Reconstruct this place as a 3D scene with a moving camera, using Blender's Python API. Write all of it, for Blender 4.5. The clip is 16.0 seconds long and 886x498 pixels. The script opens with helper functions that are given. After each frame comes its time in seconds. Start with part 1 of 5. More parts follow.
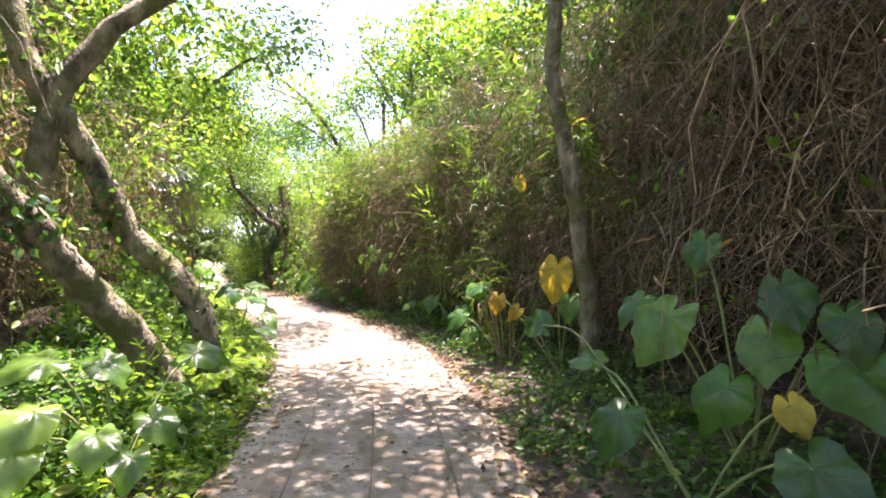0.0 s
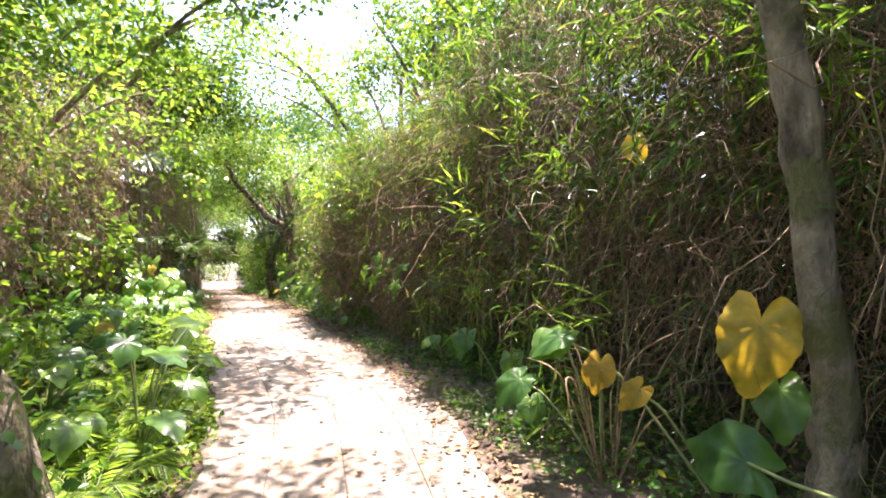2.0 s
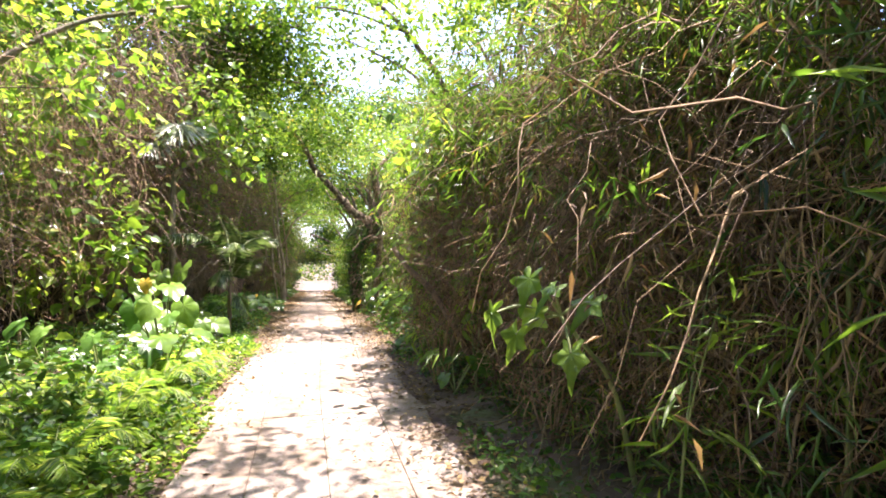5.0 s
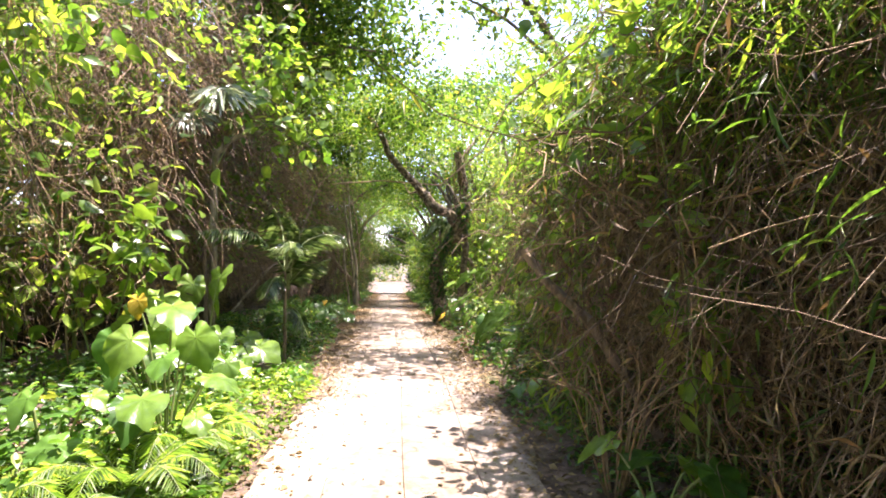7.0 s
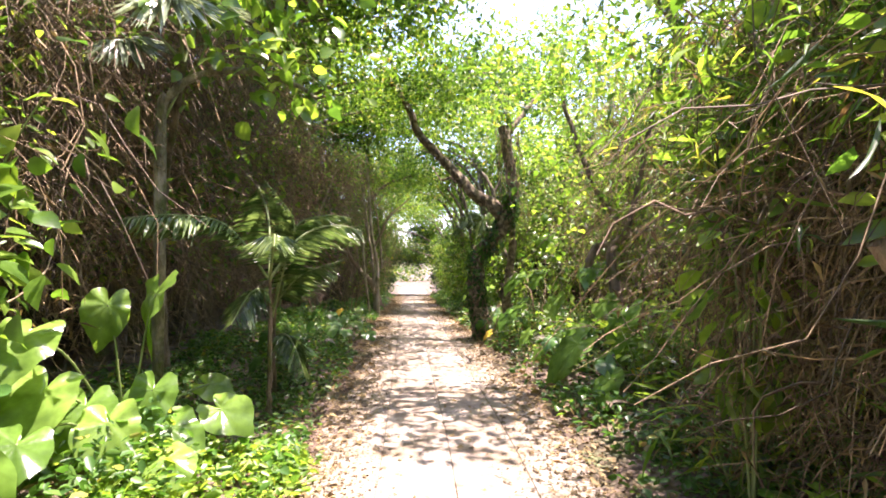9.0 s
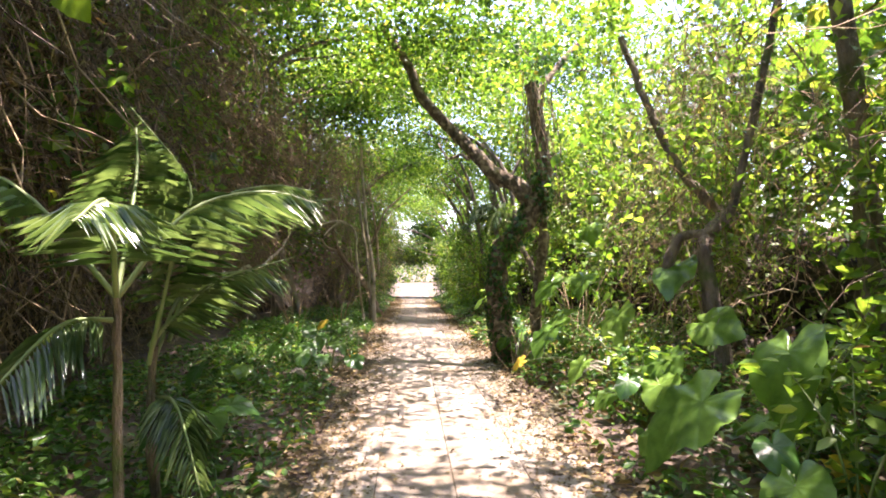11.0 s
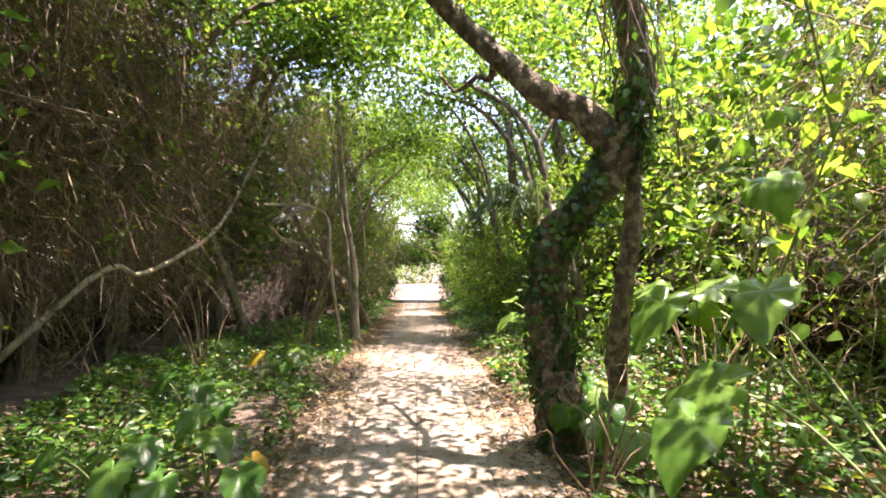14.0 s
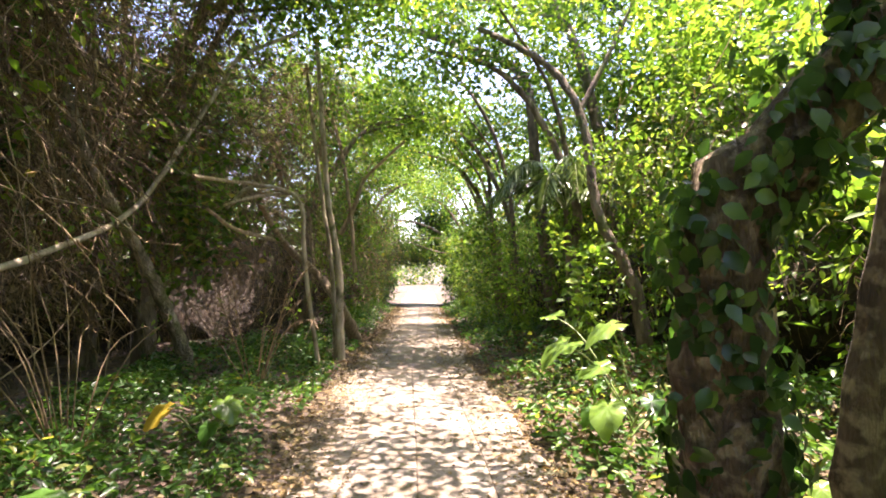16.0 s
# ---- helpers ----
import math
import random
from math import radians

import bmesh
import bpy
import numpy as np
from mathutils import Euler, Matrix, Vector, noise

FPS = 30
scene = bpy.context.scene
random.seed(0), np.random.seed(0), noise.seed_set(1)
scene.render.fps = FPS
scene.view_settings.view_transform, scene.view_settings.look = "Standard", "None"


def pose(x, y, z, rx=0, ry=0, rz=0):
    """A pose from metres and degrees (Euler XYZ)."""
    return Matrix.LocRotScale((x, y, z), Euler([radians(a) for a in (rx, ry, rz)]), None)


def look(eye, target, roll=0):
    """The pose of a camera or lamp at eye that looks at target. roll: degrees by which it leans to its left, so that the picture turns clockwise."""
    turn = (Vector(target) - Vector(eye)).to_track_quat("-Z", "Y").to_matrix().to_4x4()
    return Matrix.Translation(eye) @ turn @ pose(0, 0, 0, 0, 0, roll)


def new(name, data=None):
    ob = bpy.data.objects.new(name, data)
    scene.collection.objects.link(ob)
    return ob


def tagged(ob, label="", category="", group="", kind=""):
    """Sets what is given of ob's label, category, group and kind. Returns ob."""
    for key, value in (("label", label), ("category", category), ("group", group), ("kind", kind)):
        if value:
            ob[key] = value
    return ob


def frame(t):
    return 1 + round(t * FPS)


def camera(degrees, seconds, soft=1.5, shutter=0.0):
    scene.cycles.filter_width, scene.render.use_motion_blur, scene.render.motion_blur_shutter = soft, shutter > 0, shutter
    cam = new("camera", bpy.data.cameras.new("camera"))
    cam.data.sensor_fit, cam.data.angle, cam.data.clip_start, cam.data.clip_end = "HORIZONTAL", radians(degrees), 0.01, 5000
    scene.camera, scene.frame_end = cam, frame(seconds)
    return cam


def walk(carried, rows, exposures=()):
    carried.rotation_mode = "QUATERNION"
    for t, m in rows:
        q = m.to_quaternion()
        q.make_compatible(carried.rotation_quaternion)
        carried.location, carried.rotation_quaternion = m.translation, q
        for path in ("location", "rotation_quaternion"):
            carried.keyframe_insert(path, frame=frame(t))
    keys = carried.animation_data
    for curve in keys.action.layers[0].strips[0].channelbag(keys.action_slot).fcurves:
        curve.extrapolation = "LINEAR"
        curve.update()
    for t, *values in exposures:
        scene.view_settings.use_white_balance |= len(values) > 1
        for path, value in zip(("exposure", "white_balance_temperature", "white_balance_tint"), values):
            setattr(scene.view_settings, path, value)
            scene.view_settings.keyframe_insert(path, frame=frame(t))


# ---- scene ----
cam = camera(79.6, 16.0, soft=1.8)
METRES, EYE, TILT, LEAN, TURN = 22.0, 1.5, 1.6, 1.0, 0.0
ROWS = [
    (0.0, 0.0, 0.0, 0.0, 0.0, 0.0, 0.0),
    (0.5, -0.0002, 0.032, 0.003, 0.08, 0.02, -0.14),
    (1.0, -0.001, 0.0671, 0.0044, 0.43, -0.04, -0.09),
    (1.5, -0.0049, 0.0972, 0.0058, 1.5, -0.08, -0.25),
    (2.0, -0.009, 0.1318, 0.0064, 2.24, -0.1, -0.16),
    (2.5, -0.0156, 0.1641, 0.0068, 3.69, -0.05, -0.4),
    (3.0, -0.0175, 0.1974, 0.0071, 4.64, -0.01, -0.21),
    (5.5, -0.0679, 0.3579, 0.0086, 15.22, -0.2, -0.47),
    (6.0, -0.082, 0.3845, 0.0079, 17.35, -0.12, -0.59),
    (6.5, -0.0971, 0.4131, 0.0092, 18.9, -0.23, -0.53),
    (7.0, -0.1112, 0.4386, 0.0088, 20.42, -0.2, -0.61),
    (7.5, -0.1261, 0.4666, 0.0093, 21.2, -0.25, -0.47),
    (8.0, -0.1422, 0.4915, 0.0094, 21.86, -0.26, -0.58),
    (8.5, -0.1578, 0.5194, 0.008, 22.19, -0.29, -0.44),
    (9.0, -0.1722, 0.5454, 0.0075, 22.63, -0.35, -0.52),
    (11.5, -0.2345, 0.6806, 0.002, 22.88, -0.36, -0.18),
    (12.0, -0.2447, 0.7097, 0.0, 22.96, -0.46, -0.1),
    (12.5, -0.2534, 0.7379, -0.0017, 23.02, -0.38, -0.15),
    (13.0, -0.2665, 0.7676, -0.0007, 23.22, -0.54, -0.17),
    (13.5, -0.2788, 0.7932, -0.0006, 23.52, -0.4, -0.26),
    (14.0, -0.2916, 0.82, -0.0034, 23.63, -0.38, -0.15),
    (14.5, -0.3062, 0.846, -0.002, 23.67, -0.39, -0.3),
    (15.0, -0.3193, 0.874, -0.0049, 23.72, -0.42, -0.27),
    (15.5, -0.3307, 0.8979, -0.0061, 23.69, -0.28, -0.26),
    (16.0, -0.3438, 0.9247, -0.0078, 23.75, -0.31, -0.23),
]
walk(cam, [(t, pose(0, 0, EYE, TILT, LEAN, TURN) @ pose(METRES * x, METRES * y, METRES * z, 90 + pitch, roll, yaw)) for t, x, y, z, yaw, pitch, roll in ROWS], exposures=[(0.0, 2.75, 6550, 38), (3.0, 2.65, 6550, 38), (9.0, 2.6, 6650, 38), (12.0, 2.8, 6700, 36), (16.0, 2.75, 6900, 36)])

# ---- world, sun, exposure ----
SUN_AZ, SUN_EL = (0.5, 0.87), 77.0
world = bpy.data.worlds.new("sky")
scene.world = world
world.use_nodes = True
wn = world.node_tree.nodes
sky = wn.new("ShaderNodeTexSky")
sky.sky_type, sky.sun_disc = "NISHITA", False
sky.sun_elevation, sky.sun_rotation = radians(SUN_EL), math.atan2(SUN_AZ[0], SUN_AZ[1])
world.node_tree.links.new(sky.outputs[0], wn["Background"].inputs[0])
wn["Background"].inputs[1].default_value = 0.15
sun_data = bpy.data.lights.new("sun", "SUN")
sun_data.energy, sun_data.angle, sun_data.color = 5.0, radians(0.55), (1.0, 0.95, 0.86)
sun = new("sun", sun_data)
ce, se = math.cos(radians(SUN_EL)), math.sin(radians(SUN_EL))
sun.matrix_world = look((SUN_AZ[0] * ce * 30, SUN_AZ[1] * ce * 30, se * 30), (0, 0, 0))

# ---- the line of the path ----
LINE_Y = [-60, -10, 0, 3, 5.5, 8, 10, 13, 16, 20, 24, 28, 34, 44, 60, 120]
LINE_X = [0.4, -0.1, -0.3, -0.45, -0.75, -1.45, -2.45, -4.0, -5.4, -7.4, -9.4, -11.5, -14.4, -19.3, -27, -57]
RISE_Y = [-60, 0, 4, 6.5, 9, 12, 16, 20, 24, 30, 36, 46, 80]
RISE_Z = [-0.2, 0.03, 0.12, 0.22, 0.38, 0.48, 0.56, 0.53, 0.47, 0.28, 0.07, -0.2, -0.4]
SY = np.arange(-60, 120, 0.25)
KER = np.hanning(11) / np.hanning(11).sum()


def smooth(ys, vs):
    v = np.interp(SY, ys, vs)
    return np.convolve(np.pad(v, 5, mode="edge"), KER, mode="valid")


SX, SZ = smooth(LINE_Y, LINE_X), smooth(RISE_Y, RISE_Z)
SLOPE = np.gradient(SX, SY)


def rise(y):
    return np.interp(y, SY, SZ)


def p(y, o, h=0.0):
    """The place o metres to the right of the line at y, h above the path."""
    y, o = np.asarray(y, float), np.asarray(o, float)
    s = np.interp(y, SY, SLOPE)
    n = np.sqrt(1 + s * s)
    return np.stack([np.interp(y, SY, SX) + o / n, y - s * o / n, rise(y) + h + 0 * o], -1)


def offset_of(x, y):
    s = np.interp(y, SY, SLOPE)
    return (x - np.interp(y, SY, SX)) / np.sqrt(1 + s * s)


def ground_z(x, y):
    o = np.abs(offset_of(x, y))
    e = np.clip((o - 1.15) / 2.4, 0, 1)
    bump = 0.05 * np.sin(x * 2.1 + np.cos(y * 1.7) * 1.3) * np.sin(y * 2.6 + x)
    z = rise(y) + 0.22 * e * e * (3 - 2 * e) + bump * np.clip((o - 1.2) / 0.6, 0, 1)
    return z - 0.05 * np.clip((1.15 - o) / 0.08, 0, 1)


# ---- mesh helpers ----
RNG = np.random.default_rng(7)


def mesh_of(name, verts, faces, mats, smooth_shade=False, index=None):
    """faces: (n, k) array of one size of face."""
    verts, faces = np.asarray(verts, np.float32), np.asarray(faces, np.int32)
    me = bpy.data.meshes.new(name)
    n, k = faces.shape
    me.vertices.add(len(verts))
    me.vertices.foreach_set("co", verts.ravel())
    me.loops.add(n * k)
    me.loops.foreach_set("vertex_index", faces.ravel())
    me.polygons.add(n)
    me.polygons.foreach_set("loop_start", np.arange(0, n * k, k, dtype=np.int32))
    me.polygons.foreach_set("loop_total", np.full(n, k, np.int32))
    if index is not None:
        me.polygons.foreach_set("material_index", np.asarray(index, np.int32))
    if smooth_shade:
        me.polygons.foreach_set("use_smooth", np.ones(n, bool))
    for m in mats if isinstance(mats, (list, tuple)) else [mats]:
        me.materials.append(m)
    me.update(calc_edges=True)
    return me


def part(name, me, parent, label="", kind=""):
    ob = new(name, me)
    ob.parent = parent
    if parent is not None:
        ob.matrix_parent_inverse = Matrix.Translation(-Vector(parent.location))
    return tagged(ob, label=label, kind=kind)


def thing(name, base, label, category, group="", kind=""):
    ob = new(name)
    ob.location = [float(v) for v in base]
    ob.empty_display_size = 0.2
    return tagged(ob, label, category, group, kind)


def unit(v):
    return v / np.maximum(np.linalg.norm(v, axis=-1, keepdims=True), 1e-9)


def tubes(P, r, sides=4, rough=0.0):
    """P: (n, S, 3) lines, r: (n, S) radii. Returns verts and quads."""
    P, r = np.asarray(P, float), np.asarray(r, float)
    n, S, _ = P.shape
    T = unit(np.gradient(P, axis=1))
    ref = np.where(np.abs(T[:, :1, 2:]) > 0.75, np.array([1.0, 0.2, 0]), np.array([0.1, 0, 1.0]))[:, 0]
    U = np.zeros_like(P)
    u = unit(np.cross(T[:, 0], ref))
    for k in range(S):
        u = unit(u - (u * T[:, k]).sum(-1, keepdims=True) * T[:, k])
        U[:, k] = u
    W = np.cross(T, U)
    a = np.arange(sides) * 2 * np.pi / sides
    rr = r[:, :, None] * (1 + rough * RNG.standard_normal((n, S, sides)))
    V = P[:, :, None] + rr[..., None] * (np.cos(a)[:, None] * U[:, :, None] + np.sin(a)[:, None] * W[:, :, None])
    base = (np.arange(n) * S * sides)[:, None, None] + (np.arange(S - 1) * sides)[None, :, None]
    i, j = np.arange(sides), (np.arange(sides) + 1) % sides
    F = np.stack([base + i, base + j, base + j + sides, base + i + sides], -1)
    return V.reshape(-1, 3), F.reshape(-1, 4)


def spline(pts, m):
    """A smooth line of m points through pts."""
    pts = np.asarray(pts, float)
    q = np.vstack([2 * pts[0] - pts[1], pts, 2 * pts[-1] - pts[-2]])
    t = np.linspace(0, len(pts) - 1 - 1e-6, m)
    i = t.astype(int)
    f = (t - i)[:, None]
    a, b, c, d = q[i], q[i + 1], q[i + 2], q[i + 3]
    return 0.5 * (2 * b + (c - a) * f + (2 * a - 5 * b + 4 * c - d) * f ** 2 + (3 * b - a - 3 * c + d) * f ** 3)


# leaf shapes: x across, y from stalk to tip, z up; four or eight triangles
KITE = (np.array([[0, 0, 0], [0.3, 0.42, 0.09], [0, 1, -0.08], [-0.3, 0.42, 0.09]]), np.array([[0, 1, 2], [0, 2, 3]]))
SLIM = (np.array([[0, 0, 0], [0.046, 0.35, 0.03], [0, 1, -0.24], [-0.046, 0.35, 0.03]]), np.array([[0, 1, 2], [0, 2, 3]]))
BLADE = (np.array([[0, 0, 0], [0.075, 0.35, 0.03], [0, 1, -0.22], [-0.075, 0.35, 0.03]]), np.array([[0, 1, 2], [0, 2, 3]]))
LENS = (np.array([[0, 0, 0], [0.2, 0.22, 0.06], [0.22, 0.62, 0.05], [0, 1, -0.14], [-0.22, 0.62, 0.05], [-0.2, 0.22, 0.06]]), np.array([[0, 1, 2, 3], [0, 3, 4, 5]]))
OVAL = (np.array([[0, 0, 0], [0.24, 0.2, 0.07], [0.32, 0.5, 0.06], [0, 1, -0.12], [-0.32, 0.5, 0.06], [-0.24, 0.2, 0.07], [0, 0.5, 0]]),
        np.array([[0, 1, 6], [1, 2, 6], [2, 3, 6], [3, 4, 6], [4, 5, 6], [5, 0, 6]]))


REED = (np.array([[0, 0, 0], [0.045, 0.3, 0.03], [0.03, 0.68, -0.02], [0, 1, -0.2], [-0.03, 0.68, -0.02], [-0.045, 0.3, 0.03], [0, 0.5, -0.01]]),
        np.array([[0, 1, 6], [1, 2, 6], [2, 3, 6], [3, 4, 6], [4, 5, 6], [5, 0, 6]]))
OVATE = (np.array([[0, 0, 0], [0.2, 0.1, 0.05], [0.33, 0.32, 0.07], [0.25, 0.65, 0.02], [0, 1, -0.17], [-0.25, 0.65, 0.02], [-0.33, 0.32, 0.07], [-0.2, 0.1, 0.05], [0, 0.35, 0], [0, 0.68, -0.04]]),
         np.array([[0, 1, 8], [1, 2, 8], [2, 3, 8], [3, 9, 8], [3, 4, 9], [4, 5, 9], [5, 6, 8], [5, 8, 9], [6, 7, 8], [7, 0, 8]]))


def leaves(shape, pos, tip, nrm, size):
    """Many leaves in one mesh: places, ways of the tips, ways up, lengths."""
    tv, tf = shape
    tip = unit(tip)
    side = unit(np.cross(tip, nrm))
    up = np.cross(side, tip)
    wob = 1 + 0.2 * RNG.standard_normal((len(pos), 1, 1))
    V = pos[:, None] + size[:, None, None] * (wob * tv[None, :, :1] * side[:, None] + tv[None, :, 1:2] * tip[:, None] + tv[None, :, 2:] * up[:, None])
    F = (np.arange(len(pos)) * len(tv))[:, None, None] + tf
    return V.reshape(-1, 3), F.reshape(-1, tf.shape[1])


def scatter_dirs(n, down=0.2, flat=0.6):
    tip = RNG.standard_normal((n, 3))
    tip[:, 2] = tip[:, 2] * flat - down
    nrm = RNG.standard_normal((n, 3)) * 0.55
    nrm[:, 2] += 0.8
    return tip, nrm


# ---- materials ----
def material(name):
    m = bpy.data.materials.new(name)
    m.use_nodes = True
    nt = m.node_tree
    return m, nt, nt.nodes["Principled BSDF"], nt.nodes["Material Output"]


def ramp_node(nt, fac, stops):
    r = nt.nodes.new("ShaderNodeValToRGB")
    while len(r.color_ramp.elements) < len(stops):
        r.color_ramp.elements.new(0.5)
    for e, (at_, col) in zip(r.color_ramp.elements, stops):
        e.position, e.color = at_, (*col, 1)
    nt.links.new(fac, r.inputs[0])
    return r.outputs[0]


def noise_node(nt, scale, detail=4.0, kind="Object", stretch=None):
    tc = nt.nodes.new("ShaderNodeTexCoord")
    nz = nt.nodes.new("ShaderNodeTexNoise")
    nz.inputs["Scale"].default_value, nz.inputs["Detail"].default_value = scale, detail
    src = tc.outputs[kind]
    if stretch:
        mp = nt.nodes.new("ShaderNodeMapping")
        mp.inputs["Scale"].default_value = stretch
        nt.links.new(src, mp.inputs[0])
        src = mp.outputs[0]
    nt.links.new(src, nz.inputs["Vector"])
    return nz.outputs["Fac"]


def mix_node(nt, fac, a, b, how="MIX"):
    x = nt.nodes.new("ShaderNodeMix")
    x.data_type, x.blend_type = "RGBA", how
    for sock, v in ((x.inputs[0], fac), (x.inputs[6], a), (x.inputs[7], b)):
        if isinstance(v, (int, float)):
            sock.default_value = v
        elif isinstance(v, tuple):
            sock.default_value = (*v, 1)
        else:
            nt.links.new(v, sock)
    return x.outputs[2]


def bump_node(nt, height, strength, dist):
    b = nt.nodes.new("ShaderNodeBump")
    b.inputs["Strength"].default_value, b.inputs["Distance"].default_value = strength, dist
    nt.links.new(height, b.inputs["Height"])
    return b.outputs[0]


def leaf_material(name, stops, through_col, glow=0.4, rough=0.42, island=True, veins=0.0):
    m, nt, bsdf, out = material(name)
    if island:
        fac = nt.nodes.new("ShaderNodeNewGeometry").outputs["Random Per Island"]
    else:
        fac = nt.nodes.new("ShaderNodeObjectInfo").outputs["Random"]
    col = ramp_node(nt, fac, stops)
    spots = ramp_node(nt, noise_node(nt, 9.0), [(0.35, (0.62, 0.66, 0.6)), (0.62, (1.1, 1.08, 1.0))])
    col = mix_node(nt, 1.0, col, spots, "MULTIPLY")
    drift = ramp_node(nt, noise_node(nt, 0.9, 2.0), [(0.36, (0.6, 0.68, 0.6)), (0.6, (1.1, 1.12, 1.0))])
    col = mix_node(nt, 1.0, col, drift, "MULTIPLY")
    nt.links.new(col, bsdf.inputs["Base Color"])
    bsdf.inputs["Roughness"].default_value = rough
    bsdf.inputs["Specular IOR Level"].default_value = 0.4
    if veins:
        nt.links.new(bump_node(nt, noise_node(nt, 38.0, 3.0), veins, 0.01), bsdf.inputs["Normal"])
    tr = nt.nodes.new("ShaderNodeBsdfTranslucent")
    nt.links.new(mix_node(nt, 1.0, col, through_col, "MULTIPLY"), tr.inputs[0])
    mx = nt.nodes.new("ShaderNodeMixShader")
    mx.inputs[0].default_value = glow
    nt.links.new(bsdf.outputs[0], mx.inputs[1])
    nt.links.new(tr.outputs[0], mx.inputs[2])
    nt.links.new(mx.outputs[0], out.inputs[0])
    return m


def rough_material(name, lo, hi, scale, bump=0.5, dist=0.02, rough=0.9, over=None, stretch=None, island=False):
    m, nt, bsdf, out = material(name)
    big = noise_node(nt, scale, 6.0, stretch=stretch)
    col = ramp_node(nt, big, [(0.32, lo), (0.68, hi)])
    if island:
        fac = nt.nodes.new("ShaderNodeNewGeometry").outputs["Random Per Island"]
        col = mix_node(nt, 1.0, col, ramp_node(nt, fac, [(0.0, (0.28, 0.28, 0.28)), (1.0, (1.35, 1.3, 1.22))]), "MULTIPLY")
    if over:
        fac = ramp_node(nt, noise_node(nt, over[1], 9.0), [(over[2], (0, 0, 0)), (over[2] + (over[3] if len(over) > 3 else 0.1), (1, 1, 1))])
        col = mix_node(nt, fac, col, over[0])
    nt.links.new(col, bsdf.inputs["Base Color"])
    bsdf.inputs["Roughness"].default_value = rough
    nt.links.new(bump_node(nt, noise_node(nt, scale * 5, 6.0, stretch=stretch), bump, dist), bsdf.inputs["Normal"])
    return m


GREENS = [(0.0, (0.03, 0.075, 0.015)), (0.35, (0.06, 0.13, 0.02)), (0.7, (0.1, 0.19, 0.03)), (0.93, (0.17, 0.25, 0.04)), (1.0, (0.3, 0.24, 0.06))]
LIGHTS = [(0.0, (0.045, 0.11, 0.02)), (0.4, (0.11, 0.205, 0.03)), (0.9, (0.2, 0.295, 0.05)), (1.0, (0.3, 0.33, 0.07))]
DARKS = [(0.0, (0.02, 0.055, 0.018)), (0.6, (0.04, 0.1, 0.025)), (1.0, (0.09, 0.17, 0.035))]
DRYS = [(0.0, (0.07, 0.047, 0.024)), (0.5, (0.155, 0.104, 0.052)), (0.85, (0.27, 0.185, 0.085)), (1.0, (0.38, 0.29, 0.15))]
M_LEAF = leaf_material("canopy_leaf", GREENS, (2.3, 2.2, 1.1), 0.5)
M_LIGHT = leaf_material("light_leaf", LIGHTS, (2.2, 2.15, 1.15), 0.5)
M_DARK = leaf_material("dark_leaf", DARKS, (2.0, 2.2, 1.0), 0.35, 0.32)
M_COVER = leaf_material("ground_leaf", [(0.0, (0.03, 0.08, 0.02)), (0.5, (0.06, 0.15, 0.03)), (0.9, (0.12, 0.22, 0.05)), (1.0, (0.3, 0.28, 0.06))], (2.0, 2.2, 1.0), 0.35, 0.38)
M_DRY = leaf_material("dry_leaf", DRYS, (1.4, 1.2, 0.9), 0.2, 0.7)
M_BIG = leaf_material("broad_leaf", [(0.0, (0.04, 0.11, 0.025)), (0.6, (0.07, 0.18, 0.035)), (1.0, (0.13, 0.25, 0.05))], (2.4, 2.4, 1.0), 0.4, 0.33, island=False, veins=0.25)
# Lighter copy of the broad leaf: sunlight on it put into the colour.
M_BIG_LIT = leaf_material("lit_broad_leaf", [(0.0, (0.09, 0.19, 0.035)), (1.0, (0.2, 0.32, 0.07))], (2.4, 2.3, 1.0), 0.45, 0.26, island=False, veins=0.25)
M_YELLOW = leaf_material("yellowed_leaf", [(0.0, (0.42, 0.27, 0.03)), (1.0, (0.55, 0.42, 0.05))], (1.6, 1.4, 0.8), 0.4, 0.5, island=False, veins=0.25)
M_PALM = leaf_material("palm_leaflet", [(0.0, (0.05, 0.1, 0.035)), (1.0, (0.16, 0.22, 0.1))], (1.7, 1.7, 1.0), 0.3, 0.25, island=False)
M_TWIG = rough_material("dead_vine", (0.1, 0.068, 0.036), (0.34, 0.245, 0.135), 14.0, 0.4, 0.004, 0.85, island=True)
M_PALE = rough_material("pale_bark", (0.17, 0.135, 0.075), (0.44, 0.37, 0.25), 9.0, 0.8, 0.02, 0.88, ((0.1, 0.1, 0.035), 4.0, 0.56), (1, 1, 0.4))
M_STEM = rough_material("green_stalk", (0.1, 0.16, 0.04), (0.2, 0.24, 0.08), 10.0, 0.2, 0.003, 0.6)
M_BARK = rough_material("bark", (0.05, 0.037, 0.024), (0.25, 0.19, 0.125), 9.0, 1.0, 0.045, 0.92, ((0.09, 0.11, 0.03), 3.0, 0.55), (1, 1, 0.35))
M_MOSS = rough_material("mossy_bark", (0.06, 0.05, 0.028), (0.36, 0.31, 0.2), 9.0, 1.0, 0.05, 0.92, ((0.12, 0.125, 0.04), 3.5, 0.5), (1, 1, 0.45))
M_FLAKE = rough_material("flaking_bark", (0.05, 0.036, 0.02), (0.17, 0.12, 0.065), 15.0, 1.0, 0.06, 0.92, ((0.3, 0.24, 0.135), 11.0, 0.48, 0.12), (1, 1, 0.3))
M_VINE = rough_material("woody_vine", (0.15, 0.11, 0.062), (0.4, 0.315, 0.19), 16.0, 0.7, 0.01, 0.85, None, (1, 1, 0.4), island=True)
